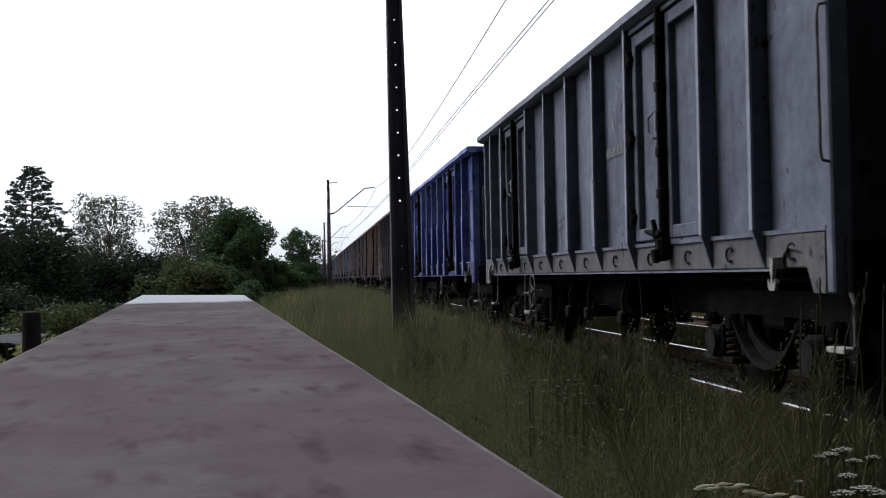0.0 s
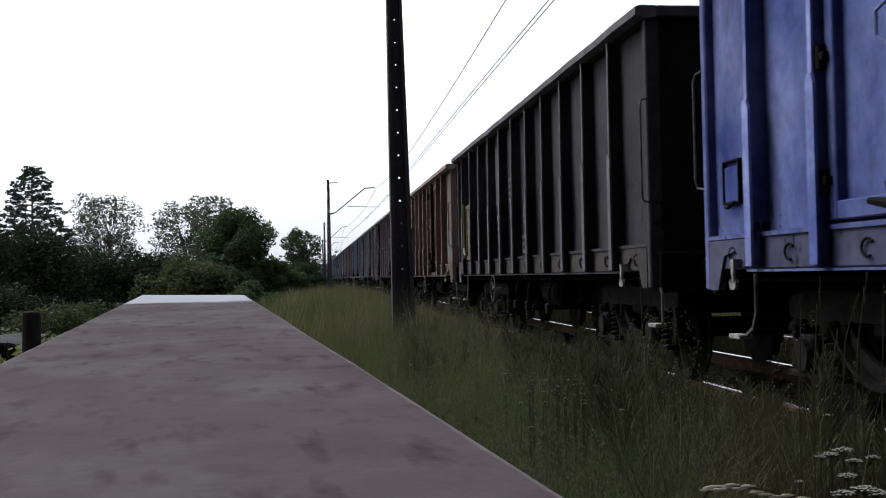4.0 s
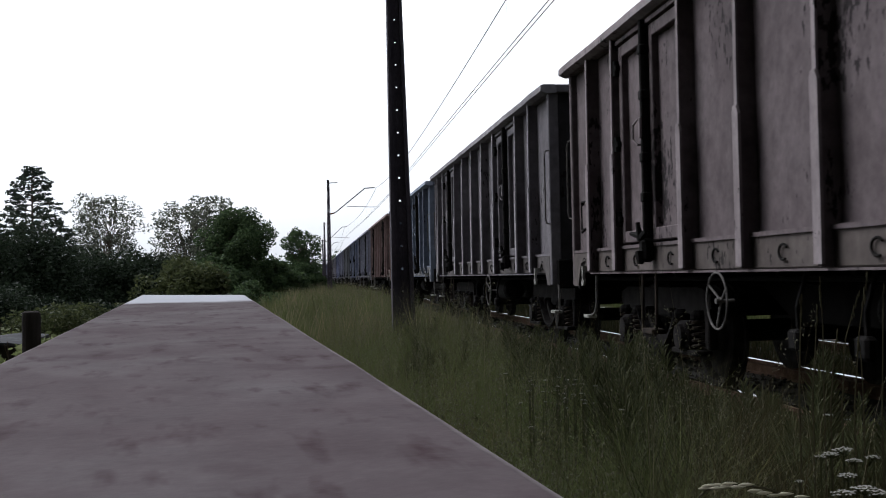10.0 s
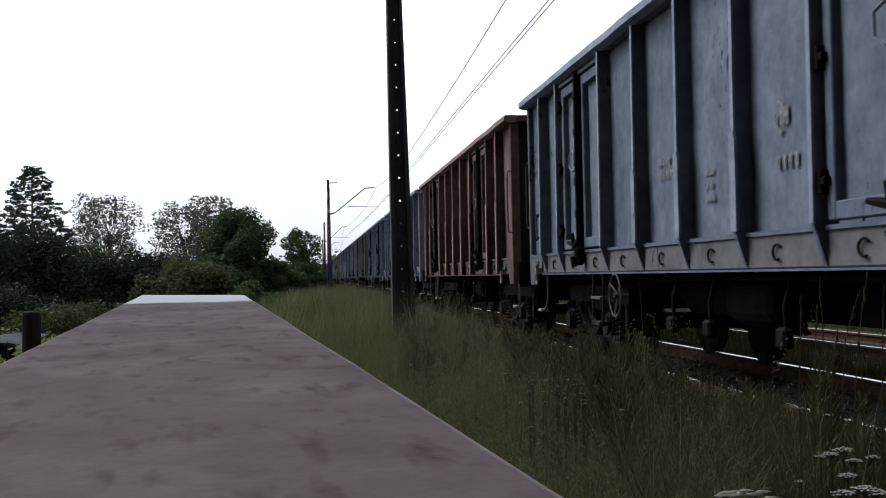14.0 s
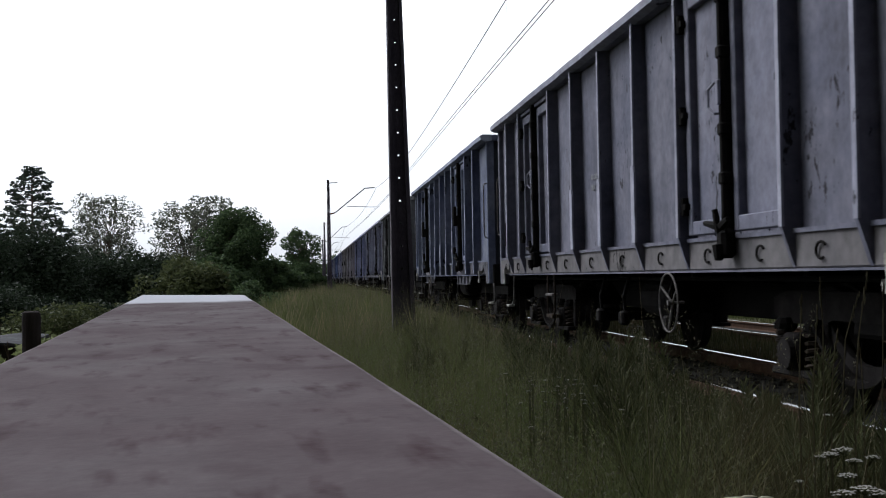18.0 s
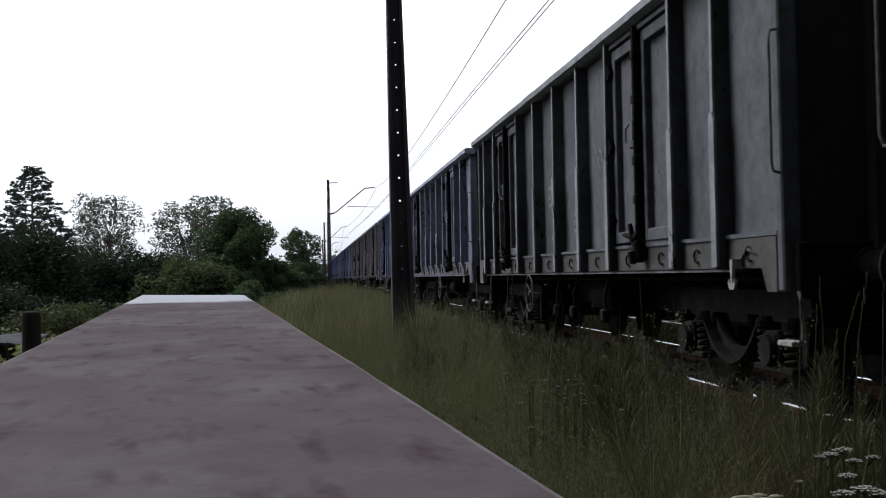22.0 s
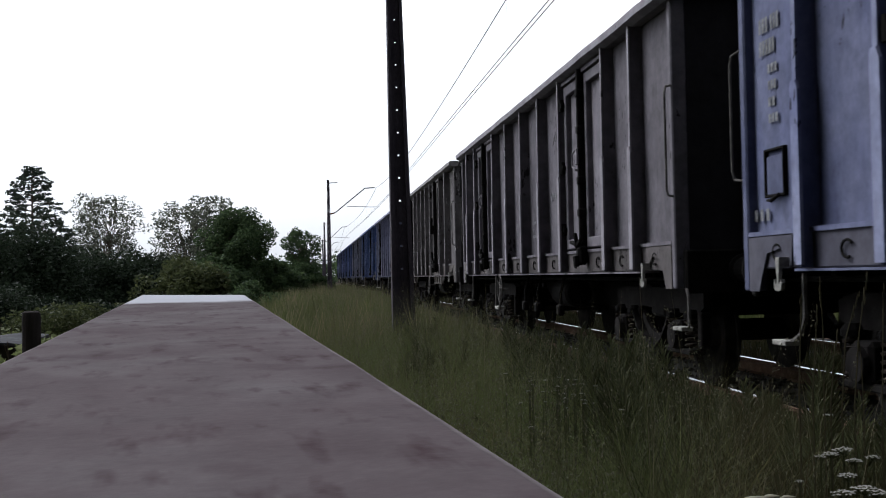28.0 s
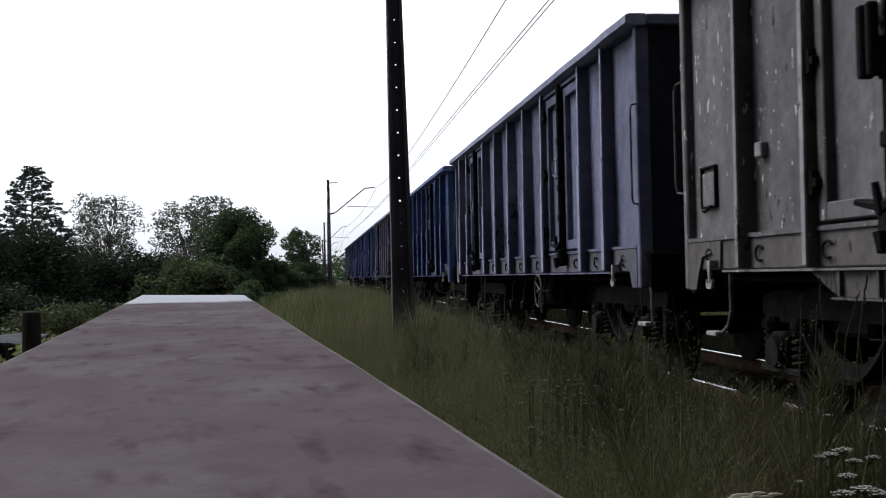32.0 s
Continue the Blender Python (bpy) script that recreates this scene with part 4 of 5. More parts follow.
def ribbon(points, width, lift=0.0):
    """A flat brush stroke on the near side of a wagon, through (y, z) points; it follows the sheet's bulge."""
    bm = bmesh.new()
    pts = [Vector(p) for p in points]
    fine = []
    for a, b in zip(pts, pts[1:]):
        n = max(1, int((b - a).length / 0.06))
        fine += [a.lerp(b, i / n) for i in range(n)]
    fine.append(pts[-1])
    prev = None
    for i, p in enumerate(fine):
        d = (fine[min(i + 1, len(fine) - 1)] - fine[max(i - 1, 0)]).normalized()
        nrm = Vector((-d.y, d.x)) * width / 2 * (0.75 + 0.35 * noise.noise(Vector((p.x * 9, p.y * 9, 1))))
        x = -(SIDE + 0.0205 + lift)
        row = [bm.verts.new((x, q.x, q.y)) for q in (p - nrm, p + nrm)]
        if prev:
            bm.faces.new((prev[0], prev[1], row[1], row[0]))
        prev = row
    return bm


def bars(w, y, z, rows, material, h=0.06, gap=0.05, label="faded lettering"):
    """Unreadable lettering as rows of plain bars: each row a list of widths."""
    for r, widths in enumerate(rows):
        yy = y
        for q in widths:
            zz = z - r * (h + gap)
            k = max(1, round(q / 0.05))
            for i in range(k):
                bm = bmesh.new()
                box(bm, -(SIDE + 0.0205), -(SIDE + 0.019), yy - (i + 0.72) * q / k, yy - i * q / k, zz - h, zz)
                part("stencil", bm, material, w, label)
            yy -= q + 0.03


def stock_train():
    masters, wagons = {}, []
    for style, *_ in STOCK:
        if style not in masters:
            masters[style] = w = build_wagon(style)
        else:
            w = copy_thing(masters[style], pose(0, 0, 0))
        wagons.append(w)
    for k, (w, (style, base, faded, wear, flakes, wheel_y, step_y, words)) in enumerate(zip(wagons, STOCK), -1):
        off = SHIFT[k + 1]
        dust = (0.125, 0.112, 0.092) if style == "tapered" else (0.085, 0.074, 0.062)
        coats = {
            M_PAINT: wagon_paint("wagon_paint", base, faded, wear, flakes, shift=k * 5.3),
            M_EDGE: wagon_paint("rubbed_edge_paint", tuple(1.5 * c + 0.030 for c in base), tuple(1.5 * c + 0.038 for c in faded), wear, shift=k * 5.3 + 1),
            M_DUSTY: wagon_paint("dusty_sill_paint", tuple(0.42 * c + 0.36 * d for c, d in zip(base, dust)), tuple(0.36 * c + 0.42 * d for c, d in zip(faded, dust)), wear, shift=k * 5.3 + 2),
            # ends: the same paint scaled down, shade put into its colour
            M_END_SHADE: wagon_paint("end_shade_paint", tuple(0.18 * c + 0.006 for c in base), tuple(0.18 * c + 0.006 for c in faded), 0.5, shift=k * 5.3 + 3),
        }
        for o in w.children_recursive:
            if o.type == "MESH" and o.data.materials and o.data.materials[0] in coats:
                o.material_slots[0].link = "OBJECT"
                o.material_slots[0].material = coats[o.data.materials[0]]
        if wheel_y is not None:
            hand_wheel(w, wheel_y - off, 0.235 if k in (5, 8, 10, 11) else 0.20)
        if step_y is not None:
            side_step(w, step_y - off, k in (0, 7, 12, 13), style == "tapered")
        if k in (9, 12, 14):
            for mid in (-3.08, 3.08):
                sill_bracket(w, mid, coats[M_DUSTY])
        if k in (9, 14):
            for mid in (-3.08, 3.08):
                lock_plates(w, mid)
        if k in (7, 14):
            bm = bmesh.new()
            soft_box(bm, -1.42, -1.355, 4.86, 4.97, 1.80, 1.90, 0.008)
            part("bracket_block", bm, coats[M_EDGE], w, "small square steel block on the side sheet")
        for outline, material in PATCHES.get(k, ()):
            bm = bmesh.new()
            prism(bm, outline, "x", -(SIDE + 0.0185), -(SIDE + 0.016))
            part("paint_patch", bm, material, w, "patch of pale overpaint")
        if k in EMBLEMS:
            ey, ez = EMBLEMS[k]
            for turn in (0.0, math.pi):
                arc = [(ey + 0.10 * math.cos(turn + 1.2 + 0.35 * i) * (1 - 0.05 * i), ez + 0.10 * math.sin(turn + 1.2 + 0.35 * i) * (1 - 0.05 * i)) for i in range(8)]
                part("emblem", ribbon(arc, 0.045), M_STENCIL, w, "pale curved emblem stroke")
        if k in MARKS:
            for pts, width in MARKS[k]:
                part("graffiti", ribbon([(y - off, z) for y, z in pts], width, 0.002), M_SPRAY if k == 2 else M_OUTLINE, w, "sprayed graffiti stroke")
        for y, z, rows, h in STENCILS.get(k, ()):
            bars(w, y - off, z, rows, M_STENCIL, h)
        tagged(w, words + " open-top steel goods wagon with ribbed sides", "freight wagon", "wagons of the goods train")
    return wagons


TRAIN = stock_train()


# ---- parapet ----
def build_parapet():
    """The long low wall on whose flat top the view rests."""
    wdt, near, far = 0.262, -0.6, 3.08
    bm = bmesh.new()
    ny, nx = 60, 10
    top = []
    for j in range(ny + 1):
        y = near + (far - near) * j / ny
        row = []
        for i in range(nx + 1):
            u = (-0.5, -0.485, -0.4, -0.25, -0.1, 0.0, 0.1, 0.25, 0.4, 0.485, 0.5)[i]
            edge = 0.0007 * noise.noise(Vector((y * 14, math.copysign(3, u), 0))) * (abs(u) > 0.4)
            drop = -0.0008 * (abs(u) > 0.49) + 0.0006 * noise.noise(Vector((u * 9, y * 6, 1)))
            skew = (-0.24 - math.tan(radians(5.4)) * wdt) * u * (y - near) / (far - near)
            row.append(bm.verts.new((u * wdt + edge, y + skew, drop - 0.012 * (j == ny))))
        top.append(row)
    for j in range(ny):
        for i in range(nx):
            bm.faces.new((top[j][i], top[j][i + 1], top[j + 1][i + 1], top[j + 1][i]))
    low = -1.45
    rim = [top[0][i] for i in range(nx + 1)] + [top[j][nx] for j in range(1, ny + 1)] + [top[ny][i] for i in range(nx - 1, -1, -1)] + [top[j][0] for j in range(ny - 1, 0, -1)]
    foot = [bm.verts.new((v.co.x, v.co.y, low)) for v in rim]
    k = len(rim)
    for i in range(k):
        bm.faces.new((rim[i], rim[(i + 1) % k], foot[(i + 1) % k], foot[i]))
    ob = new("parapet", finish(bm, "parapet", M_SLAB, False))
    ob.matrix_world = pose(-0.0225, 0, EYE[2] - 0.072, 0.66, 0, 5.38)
    tagged(ob, "low concrete wall with a worn pinkish-grey flat top", "parapet wall", kind="structure")


build_parapet()


# ---- masts and wires ----
def build_mast(x, y, height, reach, base=-0.5, lean=0.0):
    """A tapered concrete mast of H section, pierced by a row of holes, with a tube bracket over the track."""
    m = new("catenary_mast")
    m.location = (x, y, base)
    m.rotation_euler = (0, radians(lean), 0)
    bm = bmesh.new()
    h = height - base

    def half(z):
        return 0.175 - 0.0135 * min(7.0, z)

    def slab(z0, z1, fx0, fx1, y0, y1):
        v = []
        for z in (z0, z1):
            k = half(z)
            v.append([bm.verts.new((fx * k, yy, z)) for fx, yy in ((fx0, y0), (fx1, y0), (fx1, y1), (fx0, y1))])
        a, b = v
        bm.faces.new(a[::-1])
        bm.faces.new(b)
        for i in range(4):
            bm.faces.new((a[i], a[(i + 1) % 4], b[(i + 1) % 4], b[i]))
    for side in (-1, 1):
        slab(0, h, side * 0.62, side * 1.0, -0.13, 0.13)
    hole, step, z = 0.03, 0.335, 0.0
    while z < h - 0.5:
        slab(z, z + step - hole, -0.62, 0.62, -0.04, 0.04)
        for fx in (-1, 1):
            slab(z + step - hole, z + step, fx * 0.12, fx * 0.62, -0.04, 0.04)
        z += step
    slab(z, h, -0.62, 0.62, -0.04, 0.04)
    part("shaft", bm, M_MAST, m)
    zc = 5.32 - base
    bm = bmesh.new()
    top = 7.05 - base
    tube(bm, [(0.1, 0, zc), (reach * 0.13, 0, zc + 0.06)], 0.05, 8)
    part("insulator", bm, M_PORC, m, "brown ribbed insulator")
    bm = bmesh.new()
    tube(bm, [(reach * 0.12, 0, zc + 0.05), (reach * 0.15, 0, zc + 0.1), (reach * 0.80, 0, top - 0.03), (reach * 1.02, 0, top + 0.01)], 0.04, 8)
    tube(bm, [(0.08, 0, h - 0.2), (0.62, 0, h - 0.18)], 0.03, 6)
    part("bracket_tube", bm, M_GALV, m)
    bm = bmesh.new()
    tube(bm, [(reach * 0.40, 0, 5.82 - base), (reach * 1.12, 0, 5.74 - base)], 0.02, 6)
    part("registration_arm", bm, M_GALV, m)
    tagged(m, "dark tapered concrete catenary mast with a tube bracket", "catenary mast", "masts along the line")
    return m


MASTS = [(1.375, 16.6), (1.36, 76.0), (1.85, 134.0), (2.35, 193.0), (3.1, 252.0)]
for i, (mx, my) in enumerate(MASTS):
    build_mast(mx, my, 7.6, TRACK + (my > 120) * (my - 120) * 0.006 - mx, lean=-0.65 if i == 0 else 0)


def wire_x(y):
    stagger = -0.2 * math.cos(math.pi * (y - 16.6) / 59.0)
    return TRACK - 0.03 + stagger + (y > 120) * (y - 120) * 0.006


def build_wires():
    spans = [(-42.0, 16.6), (16.6, 76.0), (76.0, 134.0), (134.0, 193.0), (193.0, 252.0)]

    def cable(name, f, r, label):
        pts = []
        for a, b in spans:
            pts += [f(a + (b - a) * k / 12, k / 12) for k in range(12)]
        bm = bmesh.new()
        tube(bm, pts, r, 5)
        tagged(new(name, finish(bm, name, M_WIRE)), label, "overhead wire", "overhead wires")
    cable("messenger_wire", lambda y, u: (wire_x(y), y, 7.05 - 0.62 * 4 * u * (1 - u)), 0.013, "thin sagging messenger cable above the track")
    for dx in (-0.045, 0.045):
        cable("contact_wire", lambda y, u: (wire_x(y) + dx, y, 5.72 - 0.06 * 4 * u * (1 - u)), 0.011, "thin copper contact wire above the track")
    for a, b in spans[:3]:
        for k in range(1, 9):
            u = k / 9
            y = a + (b - a) * u
            bm = bmesh.new()
            tube(bm, [(wire_x(y), y, 5.72), (wire_x(y), y, 7.05 - 0.62 * 4 * u * (1 - u))], 0.0025, 4)
            tagged(new("dropper", finish(bm, "dropper", M_WIRE)), "thin dropper between the two wires", "dropper", "wire droppers")


build_wires()


# ---- plants ----
def leaf_cloud(centres, radii, count, size, seed, flat=0.6):
    """Leaves as bent diamonds, thrown into ellipsoids."""
    rng = np.random.default_rng(seed)
    c, r = np.asarray(centres, float), np.asarray(radii, float)
    vol = r.prod(1) ** (2 / 3)
    pick = rng.choice(len(c), count, p=vol / vol.sum())
    d = rng.normal(size=(count, 3))
    d /= np.linalg.norm(d, axis=1, keepdims=True)
    p = c[pick] + d * r[pick] * rng.uniform(0.45, 1.05, (count, 1)) ** 0.7
    a = rng.normal(size=(count, 3)) * (1, 1, flat)
    a /= np.linalg.norm(a, axis=1, keepdims=True)
    b = np.cross(a, rng.normal(size=(count, 3)))
    b /= np.linalg.norm(b, axis=1, keepdims=True)
    s = size * rng.uniform(0.6, 1.35, (count, 1))
    verts = np.stack([p - a * s, p + b * s * 0.42, p + a * s, p - b * s * 0.42], 1).reshape(-1, 3)
    idx = np.arange(count)[:, None] * 4
    faces = np.concatenate([idx + (0, 1, 2), idx + (0, 2, 3)]).tolist()
    return verts, faces


def build_tree(x, y, base, height, spread, material, seed, label, leaves=9000, size=0.16, low=0.25, clumps=26, puff=1.0, round_top=0.6, limb=0.4):
    rng = random.Random(seed)
    t = new("tree")
    t.location = (x, y, base)
    bm = bmesh.new()
    th = height * 0.8
    lean = [Vector((rng.uniform(-.1, .1), rng.uniform(-.1, .1), 0)) * k for k in range(7)]
    trunk = [Vector((0, 0, th * k / 6)) + lean[k] for k in range(7)]
    r0 = height * 0.018 + 0.04
    tube(bm, trunk, [r0 * (1 - 0.13 * k) for k in range(7)], 8)
    centres, radii = [], []
    for k in range(clumps):
        f = low + (1 - low) * (k + rng.random()) / clumps
        a = k * 2.4 + rng.uniform(-0.4, 0.4)
        wide = spread * math.sin(math.pi * min(1.0, 0.12 + 0.88 * (1 - (f - low) / (1 - low)) ** 0.75)) ** round_top
        rad = wide * rng.uniform(0.35, 0.95)
        tip = Vector((math.cos(a) * rad, math.sin(a) * rad, height * f))
        start = trunk[min(5, int(f * 6 * 0.75))]
        tube(bm, [start, start.lerp(tip, 0.5) + Vector((0, 0, 0.1 * spread)), tip], [r0 * limb, r0 * limb * 0.6, r0 * 0.06], 5)
        centres.append(tip)
        q = puff * spread * rng.uniform(0.2, 0.36)
        radii.append((q, q, q * rng.uniform(0.6, 0.95)))
    part("trunk", bm, M_BARK, t)
    v, f = leaf_cloud(centres, radii, leaves, size, seed)
    ob = new("crown", raw("crown", v, f, material))
    ob.parent = t
    tagged(t, label, "tree")
    return t


def build_conifer(x, y, base, height, spread, seed):
    rng = random.Random(seed)
    t = new("tree")
    t.location = (x, y, base)
    bm = bmesh.new()
    tube(bm, [(0, 0, height * k / 6) for k in range(7)], [0.22 * (1 - 0.15 * k) for k in range(7)], 8)
    centres, radii = [], []
    for k in range(200):
        f = 0.16 + 0.83 * (k + rng.random()) / 200
        reach = spread * (1.02 - f) ** 0.66 * rng.uniform(0.3, 1.0) ** 0.5
        a = k * 2.4 + rng.uniform(-.3, .3)
        tip = Vector((math.cos(a) * reach, math.sin(a) * reach, height * f - reach * 0.16))
        if k % 2:
            tube(bm, [(0, 0, height * f), (tip.x * 0.6, tip.y * 0.6, height * f + 0.1), tip], [0.05, 0.035, 0.012], 4)
        centres.append(tip)
        q = rng.uniform(0.4, 0.7) * (0.55 + 0.6 * (1 - f))
        radii.append((q, q, q * rng.uniform(0.3, 0.5)))
    part("trunk", bm, M_BARK, t)
    v, f = leaf_cloud(centres, radii, 17000, 0.14, seed)
    ob = new("crown", raw("crown", v, f, M_SPRUCE))
    ob.parent = t
    tagged(t, "dark ragged conifer standing against the bright sky", "tree")


def build_bush(x, y, base, wx, wy, h, material, seed, label, leaves=8000, size=0.12):
    rng = random.Random(seed)
    b = new("bush")
    b.location = (x, y, base)
    bm = bmesh.new()
    centres, radii = [], []
    for k in range(18):
        a, rr = rng.uniform(0, 6.28), math.sqrt(rng.random())
        top = h * (0.45 + 0.5 * (1 - rr * rr)) * rng.uniform(0.6, 1.0)
        tip = Vector((math.cos(a) * rr * wx * 0.8, math.sin(a) * rr * wy * 0.8, top * 0.8))
        tube(bm, [(tip.x * 0.15, tip.y * 0.15, 0), (tip.x * 0.6, tip.y * 0.6, tip.z * 0.6), tip], [0.04, 0.025, 0.01], 5)
        centres.append(tip)
        radii.append((wx * rng.uniform(0.25, 0.42), wy * rng.uniform(0.25, 0.42), h * rng.uniform(0.18, 0.3)))
    for k in range(8):
        a = k * 0.785
        centres.append(Vector((math.cos(a) * wx * 0.6, math.sin(a) * wy * 0.6, h * 0.22)))
        radii.append((wx * 0.4, wy * 0.4, h * 0.22))
    part("stems", bm, M_BARK, b)
    v, f = leaf_cloud(centres, radii, leaves, size, seed)
    ob = new("foliage", raw("foliage", v, f, material))
    ob.parent = b
    tagged(b, label, "bush")


# place by sight line: sideways share and distance
def spot(px, dist):
    return math.tan(math.atan((px - 784) / 2000) + radians(6.77)) * dist


build_conifer(spot(58, 95), 95, -1.2, 11.9, 5.5, 3)
build_tree(spot(187, 100), 100, -1.2, 9.4, 3.4, M_LEAF, 5, "airy grey-green broadleaf tree against the sky", 9200, 0.14, low=0.12, clumps=136, puff=0.8, limb=0.14)
build_tree(spot(325, 95), 95, -1.2, 8.2, 2.8, M_LEAF, 8, "airy grey-green broadleaf tree beside a dark bush", 6899, 0.14, low=0.12, clumps=102, puff=0.8, limb=0.14)
build_tree(spot(368, 92), 92, -1.2, 8.8, 2.2, M_LEAF, 9, "slender grey-green broadleaf tree behind a dark bush", 5175, 0.14, low=0.12, clumps=74, puff=0.8, limb=0.14)
build_tree(spot(418, 62), 62, -1.2, 5.75, 2.0, M_BUSH, 11, "dense dark green young tree", 42000, 0.085, low=0.02, clumps=120, round_top=1.15)
build_tree(spot(532, 80), 80, -1.0, 5.3, 1.6, M_BUSH, 15, "small dark tree by the railway line", 11000, 0.09, low=0.1, clumps=55)
rr = random.Random(21)
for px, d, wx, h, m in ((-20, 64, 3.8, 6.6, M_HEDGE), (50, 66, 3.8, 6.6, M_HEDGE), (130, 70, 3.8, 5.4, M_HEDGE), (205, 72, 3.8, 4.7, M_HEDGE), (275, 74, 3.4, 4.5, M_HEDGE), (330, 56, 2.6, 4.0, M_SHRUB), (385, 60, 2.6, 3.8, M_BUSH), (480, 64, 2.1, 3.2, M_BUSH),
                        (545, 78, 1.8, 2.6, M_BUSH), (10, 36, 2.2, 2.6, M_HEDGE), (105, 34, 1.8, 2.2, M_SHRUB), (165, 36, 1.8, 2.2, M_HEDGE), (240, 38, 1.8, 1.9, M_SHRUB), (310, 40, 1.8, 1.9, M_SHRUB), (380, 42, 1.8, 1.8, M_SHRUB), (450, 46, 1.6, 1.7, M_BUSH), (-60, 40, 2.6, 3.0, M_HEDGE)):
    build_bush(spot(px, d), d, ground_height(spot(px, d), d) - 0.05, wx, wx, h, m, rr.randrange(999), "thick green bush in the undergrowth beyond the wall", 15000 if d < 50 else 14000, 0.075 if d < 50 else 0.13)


def far_woods():
    rng = np.random.default_rng(31)
    c, r = [], []
    for k in range(240):
        x = rng.uniform(-150, 90)
        h = rng.uniform(5, 9)
        c.append((x, 330 + rng.uniform(-25, 25), h * 0.45))
        r.append((rng.uniform(3, 6), 4, h * 0.55))
    v, f = leaf_cloud(c, r, 30000, 0.6, 31)
    tagged(new("far_woods", raw("far_woods", v, f, M_BUSH)), "distant dark line of woods", "woods", kind="stuff")


far_woods()


def back_woods():
    """An unseen wood, added behind the viewer to block skylight from there."""
    rng = np.random.default_rng(37)
    c, r = [], []
    for k in range(1200):
        a = rng.uniform(-3.25, 0.15)
        d = rng.uniform(13, 22)
        h = rng.uniform(30, 42)
        z = rng.uniform(0.05, 0.95) * h
        c.append((d * math.cos(a) * 1.3 + 3, d * math.sin(a), z))
        r.append((2.6, 2.6, 2.4))
    c = [p for p in c if abs(p[0] - TRACK) > 4.6]
    r = r[:len(c)]
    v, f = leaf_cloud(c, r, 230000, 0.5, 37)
    tagged(new("back_woods", raw("back_woods", v, f, M_HEDGE)), "unseen dark wood added behind to block skylight", "woods", kind="stuff")


back_woods()


def blades(n, xr, yr, hr, width, seed, keep=None, lean=0.35, segs=3):
    """Curved tapering blades, as numpy strips."""
    rng = np.random.default_rng(seed)
    x, y = rng.uniform(*xr, n), yr[0] + (yr[1] - yr[0]) * rng.random(n) ** 1.6
    if keep is not None:
        k = keep(x, y)
        x, y = x[k], y[k]
    n = len(x)
    z = np.array([ground_height(a, b) for a, b in zip(x, y)])
    h = rng.uniform(*hr, n) * np.clip(0.84 + 1.0 * np.array([noise.noise(Vector((a * 1.1, b * 1.1, 9))) for a, b in zip(x, y)]), 0.45, 1.25)
    h = h * np.clip(0.62 + 0.045 * y + 0.10 * np.clip(x, 0, 2.4), 0.6, 1.08) * np.where(y < 40, np.clip(1.0 - 0.5 * (x - 1.9), 0.5, 1.0), 1.0)
    ang = rng.uniform(0, 2 * np.pi, n)
    bend = rng.uniform(0.1, 1, n) * lean
    d = np.stack([np.cos(ang), np.sin(ang), 0 * ang], 1)
    face = rng.uniform(0, 2 * np.pi, n)
    s = np.stack([np.cos(face), np.sin(face), 0 * ang], 1)
    base = np.stack([x, y, z - 0.02], 1)
    w = width * rng.uniform(0.6, 1.3, n)
    rows = []
    for k in range(segs + 1):
        u = k / segs
        c = base + np.stack([0 * h, 0 * h, h * u * (1 - 0.25 * bend * u)], 1) + d * (h * bend * u * u)[:, None]
        ww = (w * (1 - 0.92 * u ** 1.5))[:, None]
        rows += [c - s * ww, c + s * ww]
    verts = np.stack(rows, 1).reshape(-1, 3)
    k2 = 2 * (segs + 1)
    idx = np.arange(n)[:, None] * k2
    faces = np.concatenate([idx + (2 * k, 2 * k + 1, 2 * k + 3, 2 * k + 2) for k in range(segs)])
    tips = base + np.stack([0 * h, 0 * h, h * (1 - 0.25 * bend)], 1) + d * (h * bend)[:, None]
    return verts, faces.tolist(), tips, d, h


def clear(x, y):
    """Outside the rails and the wall's foot."""
    wall = (np.abs(x + y * 0.097) < 0.2) & (y < 3.1)
    return (x < TRACK - 1.0) & ~wall


def tufted(x, y):
    """Grass in tufts, thinner between them."""
    k = np.array([noise.noise(Vector((a * 2.6, b * 2.6, 4))) for a, b in zip(x, y)])
    return clear(x, y) & (k + np.random.default_rng(7).uniform(-0.35, 0.6, len(x)) > -0.05)


def wall_side(x, y):
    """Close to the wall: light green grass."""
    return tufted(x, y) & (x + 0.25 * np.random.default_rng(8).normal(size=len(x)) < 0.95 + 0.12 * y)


def track_side(x, y):
    """Towards the track: dark grass."""
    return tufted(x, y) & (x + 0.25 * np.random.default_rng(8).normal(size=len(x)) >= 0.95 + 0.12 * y)


